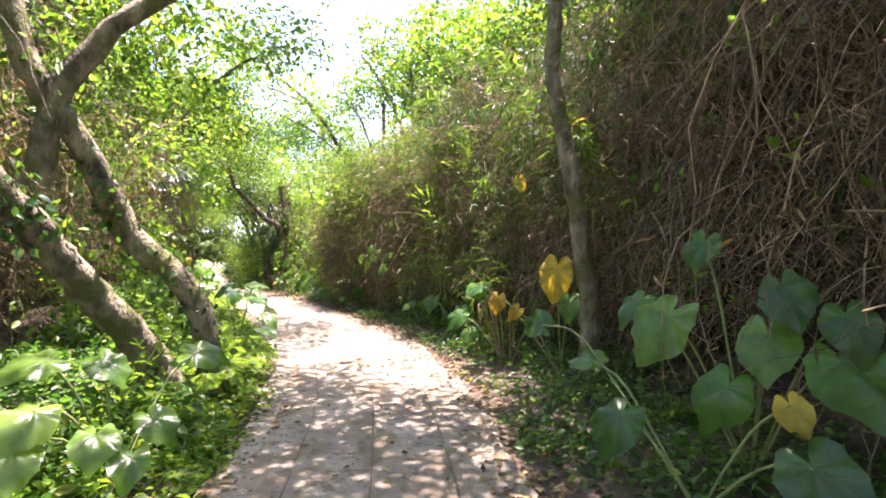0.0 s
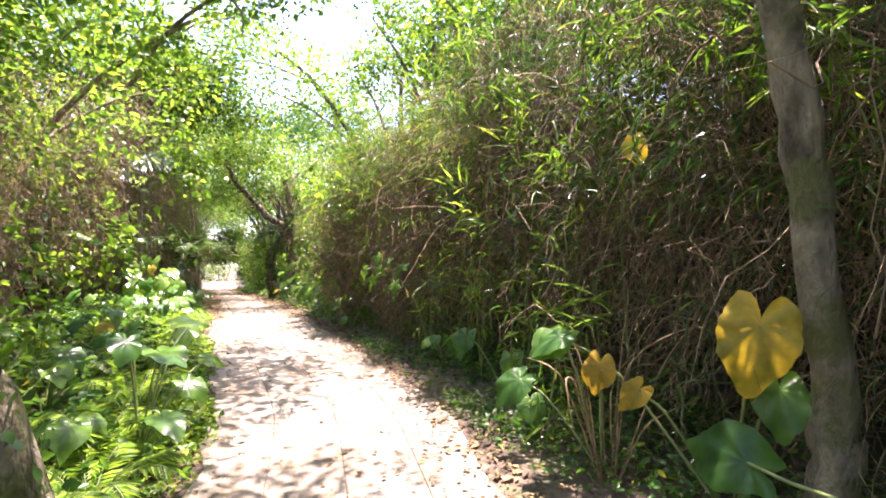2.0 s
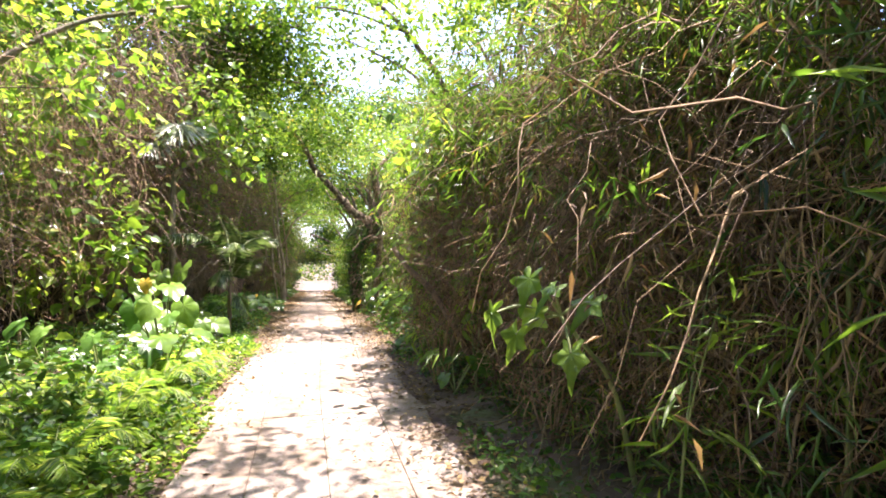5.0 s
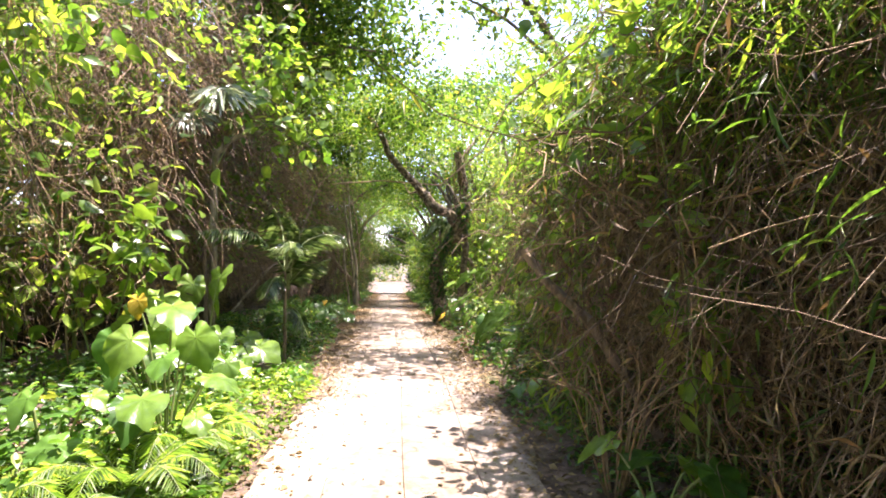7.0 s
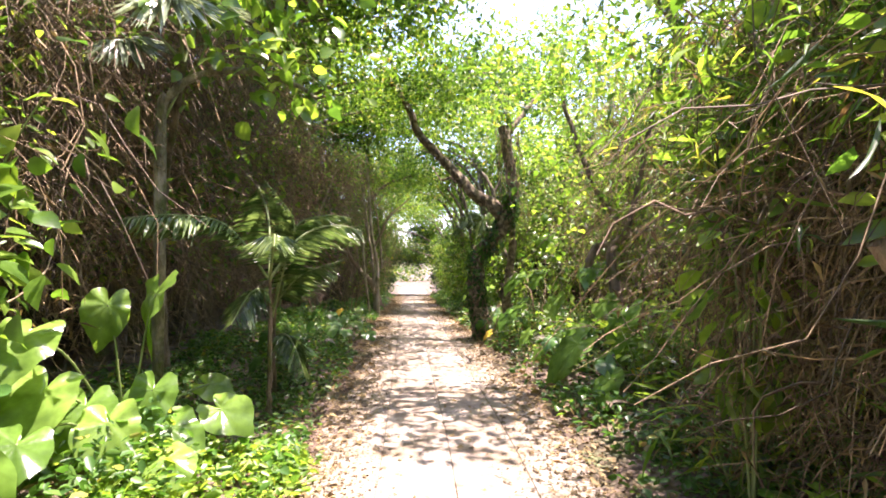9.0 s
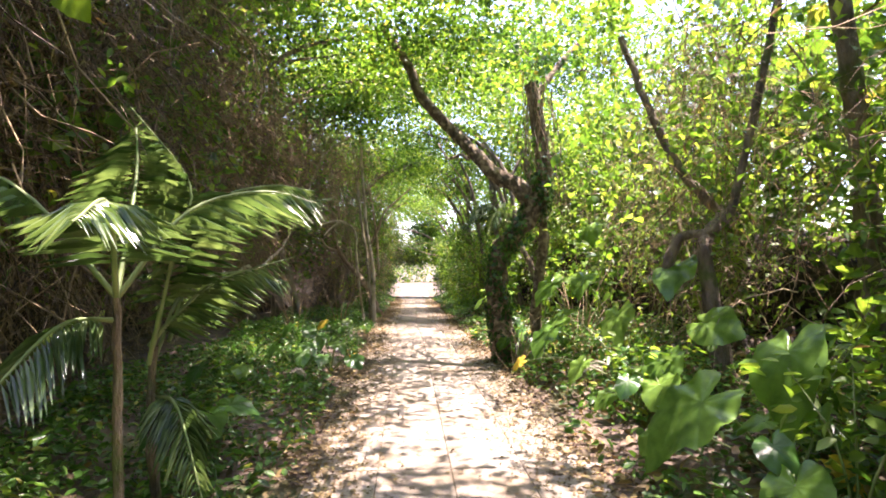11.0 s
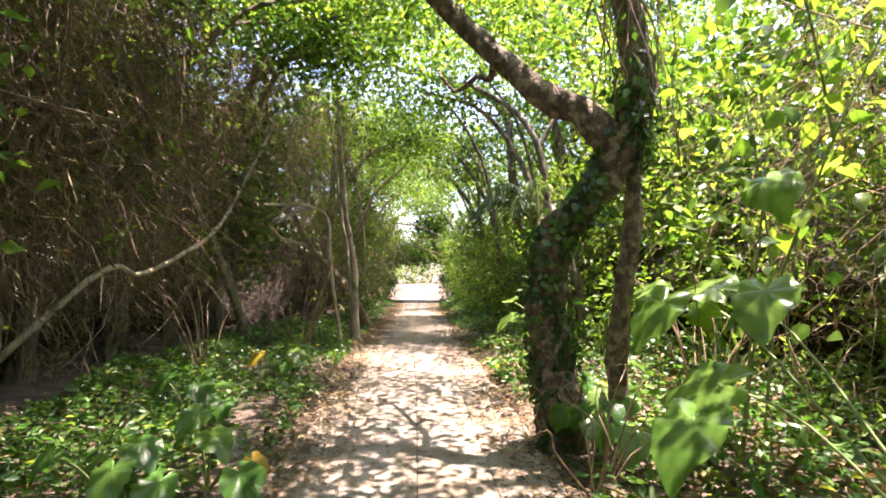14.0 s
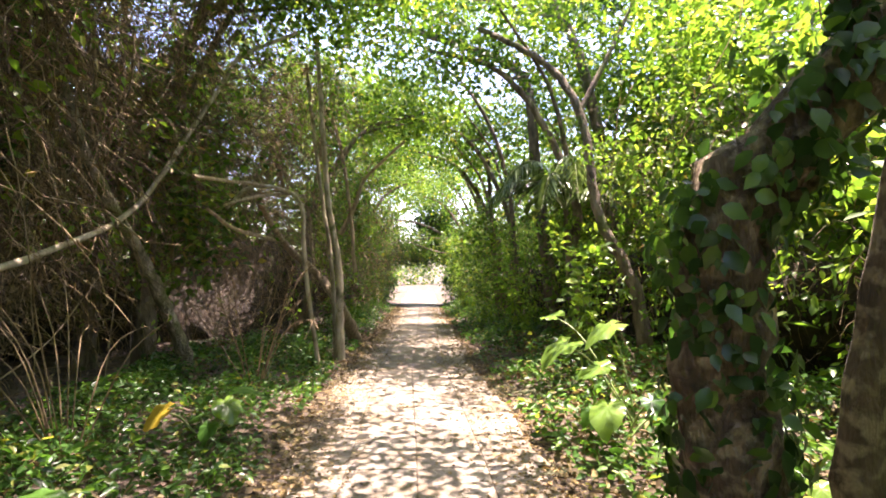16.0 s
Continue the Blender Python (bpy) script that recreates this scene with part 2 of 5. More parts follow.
# Pale grey fan leaf, whitened further in place of the sunlight on it.
M_FAN = leaf_material("pale_sunlit_fan_leaf", [(0.0, (0.22, 0.27, 0.18)), (1.0, (0.36, 0.4, 0.3))], (1.3, 1.3, 1.0), 0.3, 0.25)
M_OVATE = leaf_material("ovate_leaf", LIGHTS, (2.3, 2.3, 1.1), 0.45, 0.3, veins=0.2)
M_ROCK = rough_material("mossy_rock", (0.12, 0.105, 0.07), (0.32, 0.29, 0.2), 7.0, 1.0, 0.05, 0.92, ((0.17, 0.18, 0.05), 4.0, 0.5, 0.12))
M_SOIL = rough_material("soil", (0.045, 0.032, 0.022), (0.15, 0.105, 0.07), 3.0, 0.9, 0.05, 0.95, ((0.07, 0.085, 0.03), 1.2, 0.56))
# Near-black: shade inside the thickets put into the colour of their backing.
M_HOLLOW = rough_material("hollow_backing", (0.018, 0.012, 0.007), (0.06, 0.041, 0.023), 2.4, 1.0, 0.08, 0.95)


def concrete_material():
    m, nt, bsdf, out = material("old_concrete")
    col = ramp_node(nt, noise_node(nt, 1.6, 8.0, "Object"), [(0.3, (0.17, 0.14, 0.1)), (0.5, (0.265, 0.23, 0.18)), (0.7, (0.36, 0.325, 0.265))])
    fine = ramp_node(nt, noise_node(nt, 60.0, 5.0), [(0.3, (0.72, 0.7, 0.68)), (0.7, (1.12, 1.12, 1.1))])
    col = mix_node(nt, 1.0, col, fine, "MULTIPLY")
    one = nt.nodes.new("ShaderNodeObjectInfo").outputs["Random"]
    col = mix_node(nt, 1.0, col, ramp_node(nt, one, [(0.0, (0.94, 0.93, 0.91)), (1.0, (1.05, 1.05, 1.04))]), "MULTIPLY")
    dirt = ramp_node(nt, noise_node(nt, 3.2, 7.0), [(0.44, (0, 0, 0)), (0.62, (0.9, 0.9, 0.9))])
    col = mix_node(nt, dirt, col, (0.15, 0.115, 0.07))
    grit = ramp_node(nt, noise_node(nt, 13.0, 8.0), [(0.55, (0, 0, 0)), (0.63, (0.75, 0.75, 0.75))])
    col = mix_node(nt, grit, col, (0.1, 0.078, 0.05))
    nt.links.new(col, bsdf.inputs["Base Color"])
    bsdf.inputs["Roughness"].default_value = 0.9
    nt.links.new(bump_node(nt, noise_node(nt, 45.0, 8.0), 0.5, 0.008), bsdf.inputs["Normal"])
    return m


M_CONCRETE = concrete_material()

# ---- ground ----
gx = np.concatenate([[-1500, -400, -140, -70], np.arange(-36, 13, 0.32), [30, 90, 300, 1500]])
gy = np.concatenate([[-1500, -300, -60, -20], np.arange(-9, 62, 0.32), [75, 110, 300, 1500]])
GX, GY = np.meshgrid(gx, gy)
GV = np.stack([GX, GY, ground_z(GX, GY)], -1).reshape(-1, 3)
nx_, ny_ = len(gx), len(gy)
gi = (np.arange(ny_ - 1)[:, None] * nx_ + np.arange(nx_ - 1)).ravel()
ground = new("ground", mesh_of("ground", GV, np.stack([gi, gi + 1, gi + 1 + nx_, gi + nx_], -1), M_SOIL, True))
tagged(ground, "dark earth with leaf litter under the trees", "ground", kind="structure")


# ---- trees ----
def wander(start, way, steps, step, wild, pull, stiff=0.75):
    n = len(start)
    P = np.zeros((n, steps, 3))
    P[:, 0] = start
    d = unit(way)
    for k in range(1, steps):
        d = unit(d * stiff + RNG.standard_normal((n, 3)) * wild + np.asarray(pull))
        P[:, k] = P[:, k - 1] + d * step[:, None]
    return P


def limb_mesh(name, pts, r0, r1, mat, m=22, sides=10, flare=0.0, rough=0.075):
    P = spline(pts, m)
    t = np.linspace(0, 1, m)
    P[1:] += RNG.standard_normal((m - 1, 3)) * 0.12 * (r0 + r1) / 2
    r = r0 + (r1 - r0) * t + flare * np.exp(-t * 9)
    V, F = tubes(P[None], r[None], sides, rough)
    return mesh_of(name, V, F, mat, True)


def clump_leaves(blobs, shape, length, per, spread=0.38, down=0.25):
    """Leaves in clumps that fill ellipsoids (centre, radii, clumps)."""
    out = []
    for c, rad, n in blobs:
        d = unit(RNG.standard_normal((n, 3))) * (RNG.random((n, 1)) ** 0.45)
        out.append(np.asarray(c) + d * np.asarray(rad))
    C = np.concatenate(out)
    pos = np.repeat(C, per, 0)
    axis = np.repeat(unit(RNG.standard_normal((len(C), 3)) + np.array([0, 0, -0.3])), per, 0)
    along = RNG.random((len(pos), 1)) - 0.5
    pos = pos + axis * along * spread * 2 + RNG.standard_normal(pos.shape) * spread * 0.32
    tip, nrm = scatter_dirs(len(pos), down)
    return leaves(shape, pos, tip + axis * 0.7, nrm, length * (0.6 + 0.7 * RNG.random(len(pos)))), C


def crown_part(owner, blobs, mat, shape=KITE, length=0.11, per=16, spread=0.38, down=0.25, hang=None):
    (V, F), C = clump_leaves(blobs, shape, length, per, spread, down)
    part("crown", mesh_of("crown", V, F, mat), owner, kind="stuff")
    if hang is not None and len(C) > 8:
        pick = C[RNG.integers(0, len(C), max(10, len(C) // 12))]
        L = wander(pick, RNG.standard_normal(pick.shape), 7, RNG.uniform(0.05, 0.16, len(pick)), 0.35, (0, 0, 0.02))
        r = np.linspace(0.009, 0.003, 7)[None] * (0.6 + 0.8 * RNG.random((len(pick), 1)))
        TV, TF = tubes(L, r, 4)
        part("twig", mesh_of("twig", TV, TF, M_BARK, True), owner, kind="stuff")


def tree(label, trunk, r0, r1, limbs=(), blobs=(), bark=None, leaf=None, length=0.11, per=16, shape=KITE, flare=0.06, down=0.25, group=""):
    bark, leaf = bark or M_BARK, leaf or M_LEAF
    t = thing("tree", trunk[0], label, "tree", group)
    part("trunk", limb_mesh("trunk", trunk, r0, r1, bark, 44, 14, flare), t)
    for pts, a, b in limbs:
        part("limb", limb_mesh("limb", pts, a, b, bark, 18, 8), t)
    if blobs:
        crown_part(t, blobs, leaf, shape, length, per, down=down, hang=limbs[-1][0][-1] if limbs else trunk[-1])
    return t


def P3(y, o, h):
    return tuple(float(v) for v in p(y, o, h))


# leaning mossy pair and its overhead limb
pair = tree("leaning mossy tree with two trunks beside the path", [(-2.55, 5.05, 0.1), (-2.62, 4.8, 0.7), (-2.8, 4.25, 1.3), (-2.9, 3.8, 1.78), (-3.05, 3.2, 2.4), (-3.3, 2.3, 3.6)], 0.15, 0.1,
            [([(-2.35, 5.5, 0.1), (-2.45, 5.26, 1.2), (-2.94, 5.0, 1.8), (-3.09, 4.7, 2.45), (-3.36, 4.4, 3.1), (-3.6, 4.2, 4.2)], 0.14, 0.1),
             ([(-3.42, 4.44, 2.2), (-3.24, 4.45, 2.93), (-2.88, 4.57, 3.55), (-2.46, 4.7, 3.95), (-1.7, 4.9, 4.5), (-0.4, 5.4, 5.2)], 0.12, 0.05)],
            [((-4.3, 3.6, 5.2), (1.1, 1.5, 0.9), 120), ((-0.6, 5.5, 5.7), (1.0, 1.3, 0.6), 80), ((-4.2, 7.4, 4.6), (0.9, 1.3, 1.0), 100)],
            M_MOSS, M_LIGHT)
tree("slender brown tree rising from the dry thicket", [(1.5, 5.45, 0.2), (1.47, 5.4, 0.75), (1.44, 5.36, 1.3), (1.29, 5.29, 2.42), (1.13, 5.23, 3.26), (1.16, 5.17, 4.1), (1.3, 5.15, 5.2)], 0.095, 0.065,
     [([(1.25, 5.2, 4.6), (0.6, 5.6, 5.5), (0.0, 6.2, 6.2)], 0.045, 0.02), ([(1.3, 5.15, 5.0), (2.0, 5.6, 6.0), (2.4, 6.0, 6.8)], 0.05, 0.02)],
     [((0.9, 5.6, 6.2), (1.4, 1.4, 0.7), 90), ((2.6, 4.4, 6.2), (1.3, 1.6, 0.8), 80)], M_MOSS, M_LEAF)
# the bent tree with ivy
bent = tree("crooked flaking tree wrapped in ivy beside the path", [(-7.28, 22.6, 0.35), (-7.31, 22.59, 0.85), (-7.38, 22.57, 1.37), (-7.41, 22.57, 1.87), (-7.38, 22.57, 2.24), (-7.12, 22.61, 2.52), (-6.86, 22.63, 2.83), (-6.74, 22.63, 3.18), (-6.65, 22.63, 3.56), (-6.71, 22.63, 3.95), (-6.85, 22.6, 4.9)],
            0.18, 0.11,
            [([(-6.84, 22.63, 2.93), (-7.04, 22.62, 3.25), (-7.47, 22.58, 3.52), (-7.84, 22.66, 3.9), (-8.21, 22.72, 4.3), (-8.68, 22.4, 4.85), (-8.87, 22.3, 5.37), (-9.3, 22.1, 6.1)], 0.15, 0.06),
             ([(-7.9, 22.66, 3.95), (-8.1, 23.1, 3.9), (-8.35, 23.4, 4.05), (-8.8, 23.9, 4.1), (-9.2, 24.3, 4.5)], 0.04, 0.02),
             ([(-6.85, 22.6, 4.6), (-6.5, 23.2, 5.4), (-6.2, 23.8, 6.0)], 0.07, 0.03),
             ([(-6.85, 23.0, 0.35), (-6.9, 23.0, 1.2), (-6.8, 22.95, 2.0), (-6.72, 22.85, 2.8), (-6.68, 22.72, 3.6)], 0.1, 0.06)],
            [((-8.8, 22.8, 6.0), (1.6, 1.6, 0.9), 230), ((-6.6, 22.8, 5.7), (1.3, 1.4, 0.9), 75), ((-7.9, 21.4, 6.4), (1.5, 1.5, 0.6), 90), ((-9.8, 25.4, 6.3), (1.6, 1.8, 0.8), 190), ((-8.0, 25.2, 5.4), (1.0, 1.3, 0.9), 70)], M_FLAKE, M_LEAF)
tree("brown tree with a low elbowed limb behind broad leaves", [(-4.3, 20.55, 0.5), (-4.42, 20.55, 1.3), (-4.5, 20.53, 1.88), (-4.52, 20.53, 2.3), (-4.32, 21.1, 2.6), (-4.52, 21.15, 2.86), (-4.73, 21.19, 3.16), (-5.0, 21.22, 3.72), (-5.4, 21.3, 4.9)], 0.085, 0.04,
     [([(-4.9, 20.62, 1.95), (-4.85, 20.6, 2.15), (-4.76, 20.59, 2.34), (-4.5, 20.53, 2.37), (-4.34, 20.48, 2.5), (-4.26, 20.46, 2.72), (-4.1, 20.44, 3.4), (-3.8, 20.4, 5.0)], 0.06, 0.035)],
     [((-4.2, 20.8, 5.4), (1.7, 1.7, 1.0), 70), ((-5.6, 21.4, 5.6), (1.2, 1.4, 0.7), 40), ((-3.6, 18.6, 4.6), (1.2, 1.5, 1.0), 50), ((-4.4, 20.6, 3.4), (0.8, 0.8, 0.9), 26)], M_BARK, M_LIGHT)
tree("leaning bare stem at the edge of the thicket", [(-14.36, 30.90, 0.15), (-14.03, 29.60, 1.28), (-14.61, 29.60, 1.84), (-14.10, 28.07, 2.37), (-13.35, 26.58, 2.96)], 0.11, 0.04,
     [([(-13.92, 29.60, 1.47), (-14.04, 29.60, 2.41), (-14.33, 29.60, 3.75), (-14.40, 29.60, 5.29)], 0.05, 0.035),
      ([(-13.60, 29.60, 1.84), (-13.71, 29.60, 3.06), (-13.94, 29.60, 4.39), (-14.28, 29.60, 5.37)], 0.04, 0.03),
      ([(-14.61, 29.60, 1.84), (-14.78, 29.51, 3.37), (-14.09, 28.05, 3.29), (-13.21, 26.32, 3.00), (-12.65, 25.24, 2.75)], 0.04, 0.02),
      ([(-14.44, 28.90, 3.39), (-13.35, 26.68, 3.22), (-12.08, 24.28, 2.92)], 0.035, 0.02),
      ([(-13.80, 27.46, 2.43), (-12.86, 25.64, 2.48), (-12.37, 24.72, 2.64)], 0.035, 0.02),
      ([(-14.09, 28.05, 3.29), (-13.79, 27.43, 3.92), (-13.34, 26.55, 3.88)], 0.03, 0.015),
      ([(-13.96, 29.60, 2.64), (-13.60, 29.60, 3.24), (-13.33, 29.60, 3.78), (-12.45, 29.60, 4.45)], 0.055, 0.025)], [((-13.8, 29.6, 5.8), (1.6, 1.6, 0.7), 90)], M_VINE, M_LEAF)
tree("thin pale stems rising side by side", [(-13.0, 28.2, 0.25), (-12.98, 28.14, 1.9), (-13.14, 28.03, 3.18), (-13.22, 27.97, 4.47), (-13.3, 27.9, 6.0)], 0.055, 0.035,
     [([(-13.2, 28.4, 0.25), (-13.25, 28.3, 2.0), (-13.45, 28.2, 3.6), (-13.6, 28.0, 5.6)], 0.045, 0.03), ([(-12.75, 27.3, 0.25), (-12.82, 27.01, 2.0), (-12.89, 26.96, 3.0), (-13.39, 26.52, 3.2), (-13.67, 26.25, 2.84)], 0.04, 0.025)],
     [((-13.0, 27.6, 6.2), (1.6, 1.8, 0.9), 130)], M_PALE, M_LEAF)
tree("leaning greenish stem in front of the dark thicket", [(-13.66, 25.62, 0.45), (-13.63, 25.44, 1.01), (-13.48, 24.85, 1.95), (-13.25, 24.1, 2.86), (-13.2, 23.8, 3.4), (-13.3, 23.4, 5.0)], 0.085, 0.05, (), [((-13.2, 24.0, 6.0), (1.6, 1.8, 1.0), 120)], M_MOSS, M_DARK)
tree("slim tree with a curving top over the path", [(-7.9, 28.4, 0.35), (-8.13, 28.32, 1.76), (-8.58, 28.27, 2.73), (-8.87, 28.43, 4.29), (-9.45, 28.52, 5.19), (-10.5, 28.5, 5.9)], 0.085, 0.045,
     [([(-8.87, 28.43, 4.3), (-8.4, 28.8, 5.4), (-8.0, 29.0, 6.4)], 0.05, 0.02)], [((-9.2, 28.6, 6.6), (1.7, 1.7, 0.8), 140), ((-7.2, 28.4, 5.2), (1.2, 1.4, 1.1), 110)], M_BARK, M_LIGHT)
tree("pale tree arching over the far path", [(-10.0, 32.1, 0.2), (-10.11, 32.07, 1.36), (-10.39, 32.0, 4.13), (-10.63, 31.94, 6.05), (-11.47, 31.68, 6.8), (-13.35, 30.85, 7.4)], 0.15, 0.07,
     [([(-11.1, 32.9, 2.0), (-11.29, 32.79, 3.91), (-11.67, 32.67, 5.3), (-12.32, 32.43, 6.44), (-13.2, 32.1, 7.2)], 0.07, 0.03)], [((-11.6, 32.0, 7.6), (2.0, 2.0, 0.9), 150), ((-9.2, 32.2, 5.6), (1.3, 1.8, 1.5), 130)], M_BARK, M_LIGHT)

tree("light-leaved tree reaching over the bend", [(-8.0, 11.6, 0.5), (-7.8, 11.6, 2.2), (-7.2, 11.4, 3.8), (-5.8, 11.0, 4.8), (-4.2, 10.6, 5.4)], 0.08, 0.03,
     [([(-5.4, 11.0, 4.6), (-4.4, 10.3, 5.1), (-3.6, 10.2, 5.55), (-3.2, 10.0, 5.2), (-3.1, 9.8, 4.8)], 0.035, 0.012), ([(-7.2, 11.4, 3.8), (-6.6, 12.2, 4.7), (-5.9, 13.2, 5.3)], 0.035, 0.02)],
     [((-5.0, 11.0, 5.0), (1.2, 1.1, 0.7), 90), ((-3.4, 10.2, 5.9), (1.3, 1.0, 0.5), 90)], M_MOSS, M_LIGHT, 0.12)
tree("tree with low leafy boughs across the far path", [P3(45.5, 2.7, 0.0), P3(45.4, 2.4, 1.8), P3(45.2, 1.6, 3.4), P3(45.0, 0.2, 4.2), P3(45.0, -1.4, 4.5)], 0.12, 0.04,
     [([P3(45.2, 1.6, 3.4), P3(44.6, 0.6, 3.5), P3(44.2, -0.6, 3.2)], 0.05, 0.015)],
     [(P3(45.0, 0.0, 3.1), (1.2, 1.0, 0.9), 140), (P3(45.3, -1.6, 3.4), (1.2, 1.0, 1.3), 120), (P3(45.0, 1.7, 3.0), (1.0, 1.0, 1.2), 110), (P3(46.0, 1.3, 4.4), (1.2, 1.0, 0.9), 120)], M_BARK, M_LEAF, 0.13, 15)
tree("dark leafy tree framing the bright far opening", [P3(47.5, -2.6, 0.0), P3(47.4, -2.4, 2.0), P3(47.2, -2.0, 3.2), P3(47.0, -1.0, 3.6)], 0.1, 0.04,
     [([P3(47.2, -2.0, 3.2), P3(47.0, -2.8, 4.8), P3(47.0, -3.0, 6.6)], 0.05, 0.02)],
     [(P3(46.8, -2.0, 1.2), (0.7, 1.0, 1.3), 150), (P3(46.8, 0.2, 2.75), (1.6, 0.9, 0.75), 220), (P3(46.6, -1.9, 2.7), (1.5, 0.9, 0.8), 220), (P3(46.5, 0.6, 4.5), (1.3, 0.9, 1.2), 240), (P3(46.8, -3.4, 2.2), (1.0, 0.9, 1.6), 160), (P3(47.0, -3.9, 4.6), (1.1, 1.0, 2.2), 160), (P3(47.2, -0.4, 8.0), (2.6, 1.4, 0.9), 130)], M_BARK, M_DARK, 0.15, 15)
tree("dark leafy tree with a bough low over the path", [P3(46.5, 2.7, 0.0), P3(46.4, 2.5, 2.0), P3(46.2, 2.0, 3.4), P3(46.0, 1.4, 5.4)], 0.1, 0.05,
     [([P3(46.3, 2.3, 2.7), P3(44.0, 1.0, 2.75), P3(42.6, -0.3, 3.1)], 0.06, 0.025)],
     [(P3(46.6, 2.1, 1.3), (0.75, 1.0, 1.4), 160), (P3(46.4, 1.9, 4.0), (1.4, 1.0, 1.6), 180), (P3(46.4, 1.2, 6.6), (1.6, 1.2, 1.2), 130)], M_BARK, M_DARK, 0.15, 15)
tree("tall thin-leaved tree standing against the bright sky", [P3(19.0, 4.4, 0.3), P3(18.9, 4.2, 2.6), P3(18.6, 3.4, 5.0), P3(18.2, 2.0, 6.8), P3(18.0, 0.8, 7.6)], 0.12, 0.04,
     [([P3(18.6, 3.4, 5.0), P3(18.0, 2.0, 5.8), P3(17.6, 0.6, 6.2)], 0.045, 0.015), ([P3(18.2, 2.0, 6.8), P3(18.6, 0.4, 7.4), P3(18.8, -1.4, 7.3)], 0.04, 0.015)],
     [(P3(17.8, 1.6, 6.6), (1.5, 1.3, 1.3), 80), (P3(18.2, -0.4, 7.4), (1.6, 1.3, 1.2), 90), (P3(18.4, 3.0, 7.0), (1.4, 1.4, 1.4), 60)], M_BARK, M_LIGHT, 0.14, 14)
tree("tall tree whose leafy boughs close the canopy", [P3(19.0, -4.4, 0.3), P3(19.0, -4.1, 3.0), P3(18.8, -3.4, 5.4), P3(18.6, -2.0, 6.6), P3(18.8, -0.4, 7.0)], 0.13, 0.04,
     [([P3(18.8, -3.4, 5.4), P3(19.6, -1.8, 6.0), P3(20.6, 0.2, 6.3)], 0.05, 0.02), ([P3(18.6, -2.0, 6.6), P3(18.0, -1.6, 7.8), P3(18.2, 0.0, 8.6)], 0.05, 0.02)],
     [(P3(19.0, -1.4, 6.9), (1.8, 1.6, 0.7), 140), (P3(20.4, -0.4, 6.6), (1.6, 1.4, 0.6), 90), (P3(20.5, -4.2, 9.0), (2.2, 1.6, 0.9), 130), (P3(19.6, 0.0, 8.8), (2.0, 1.5, 0.7), 90)], M_BARK, M_LEAF, 0.14, 15)
tree("tall dark-leaved tree rising beyond the bend", [P3(33.0, 7.4, 0.0), P3(33.0, 7.0, 4.5), P3(32.8, 6.8, 8.0), P3(32.6, 6.4, 11.0)], 0.2, 0.06,
     [([P3(32.8, 6.8, 8.0), P3(33.4, 5.4, 9.2), P3(34.0, 4.2, 10.0)], 0.07, 0.02)],
     [(P3(32.6, 6.4, 11.0), (3.0, 2.6, 2.0), 380), (P3(34.0, 4.0, 10.2), (2.2, 2.0, 1.3), 260), (P3(31.5, 8.0, 9.0), (2.2, 2.0, 1.8), 200)], M_BARK, M_LEAF, 0.16, 15)
tree("tall dark-leaved tree over the far path", [P3(30.0, 4.2, 0.2), P3(30.0, 4.0, 3.6), P3(29.6, 3.0, 6.6), P3(30.0, 1.6, 8.4)], 0.15, 0.05,
     [([P3(29.6, 3.0, 6.6), P3(30.6, 1.4, 7.6), P3(31.4, 0.0, 8.4)], 0.05, 0.02)],
     [(P3(29.8, 2.0, 8.8), (2.2, 1.8, 1.1), 200), (P3(31.6, 0.2, 8.8), (2.1, 2.0, 0.9), 180), (P3(30.6, 4.4, 8.4), (1.7, 1.8, 1.4), 180)], M_BARK, M_DARK, 0.15, 15)
# trees of the wood on both sides: place, height, leaning, crown
WOOD = [(1.5, -4.6, 5.4), (9.5, -5.2, 5.2), (13.0, -6.4, 5.0), (18.6, -4.2, 6.4), (20.5, -4.6, 6.2), (23.5, -5.0, 6.5), (27.0, -3.6, 6.2), (33.0, -2.9, 5.6), (37.0, -3.0, 5.8), (41.0, -3.3, 5.6),
        (-1.0, 4.2, 5.8), (3.5, 5.6, 6.0), (8.5, 6.2, 5.0), (11.5, 5.2, 6.4), (14.5, 4.8, 7.0), (17.5, 5.2, 7.0), (20.0, 8.4, 5.2), (25.0, 8.0, 5.8), (28.5, 7.0, 5.4), (31.5, 4.6, 5.8), (36.0, 2.8, 5.4), (40.0, 3.0, 5.4), (-4.0, -3.5, 5.5), (-4.0, 3.6, 5.5), (-8.5, 0.3, 5.0)]
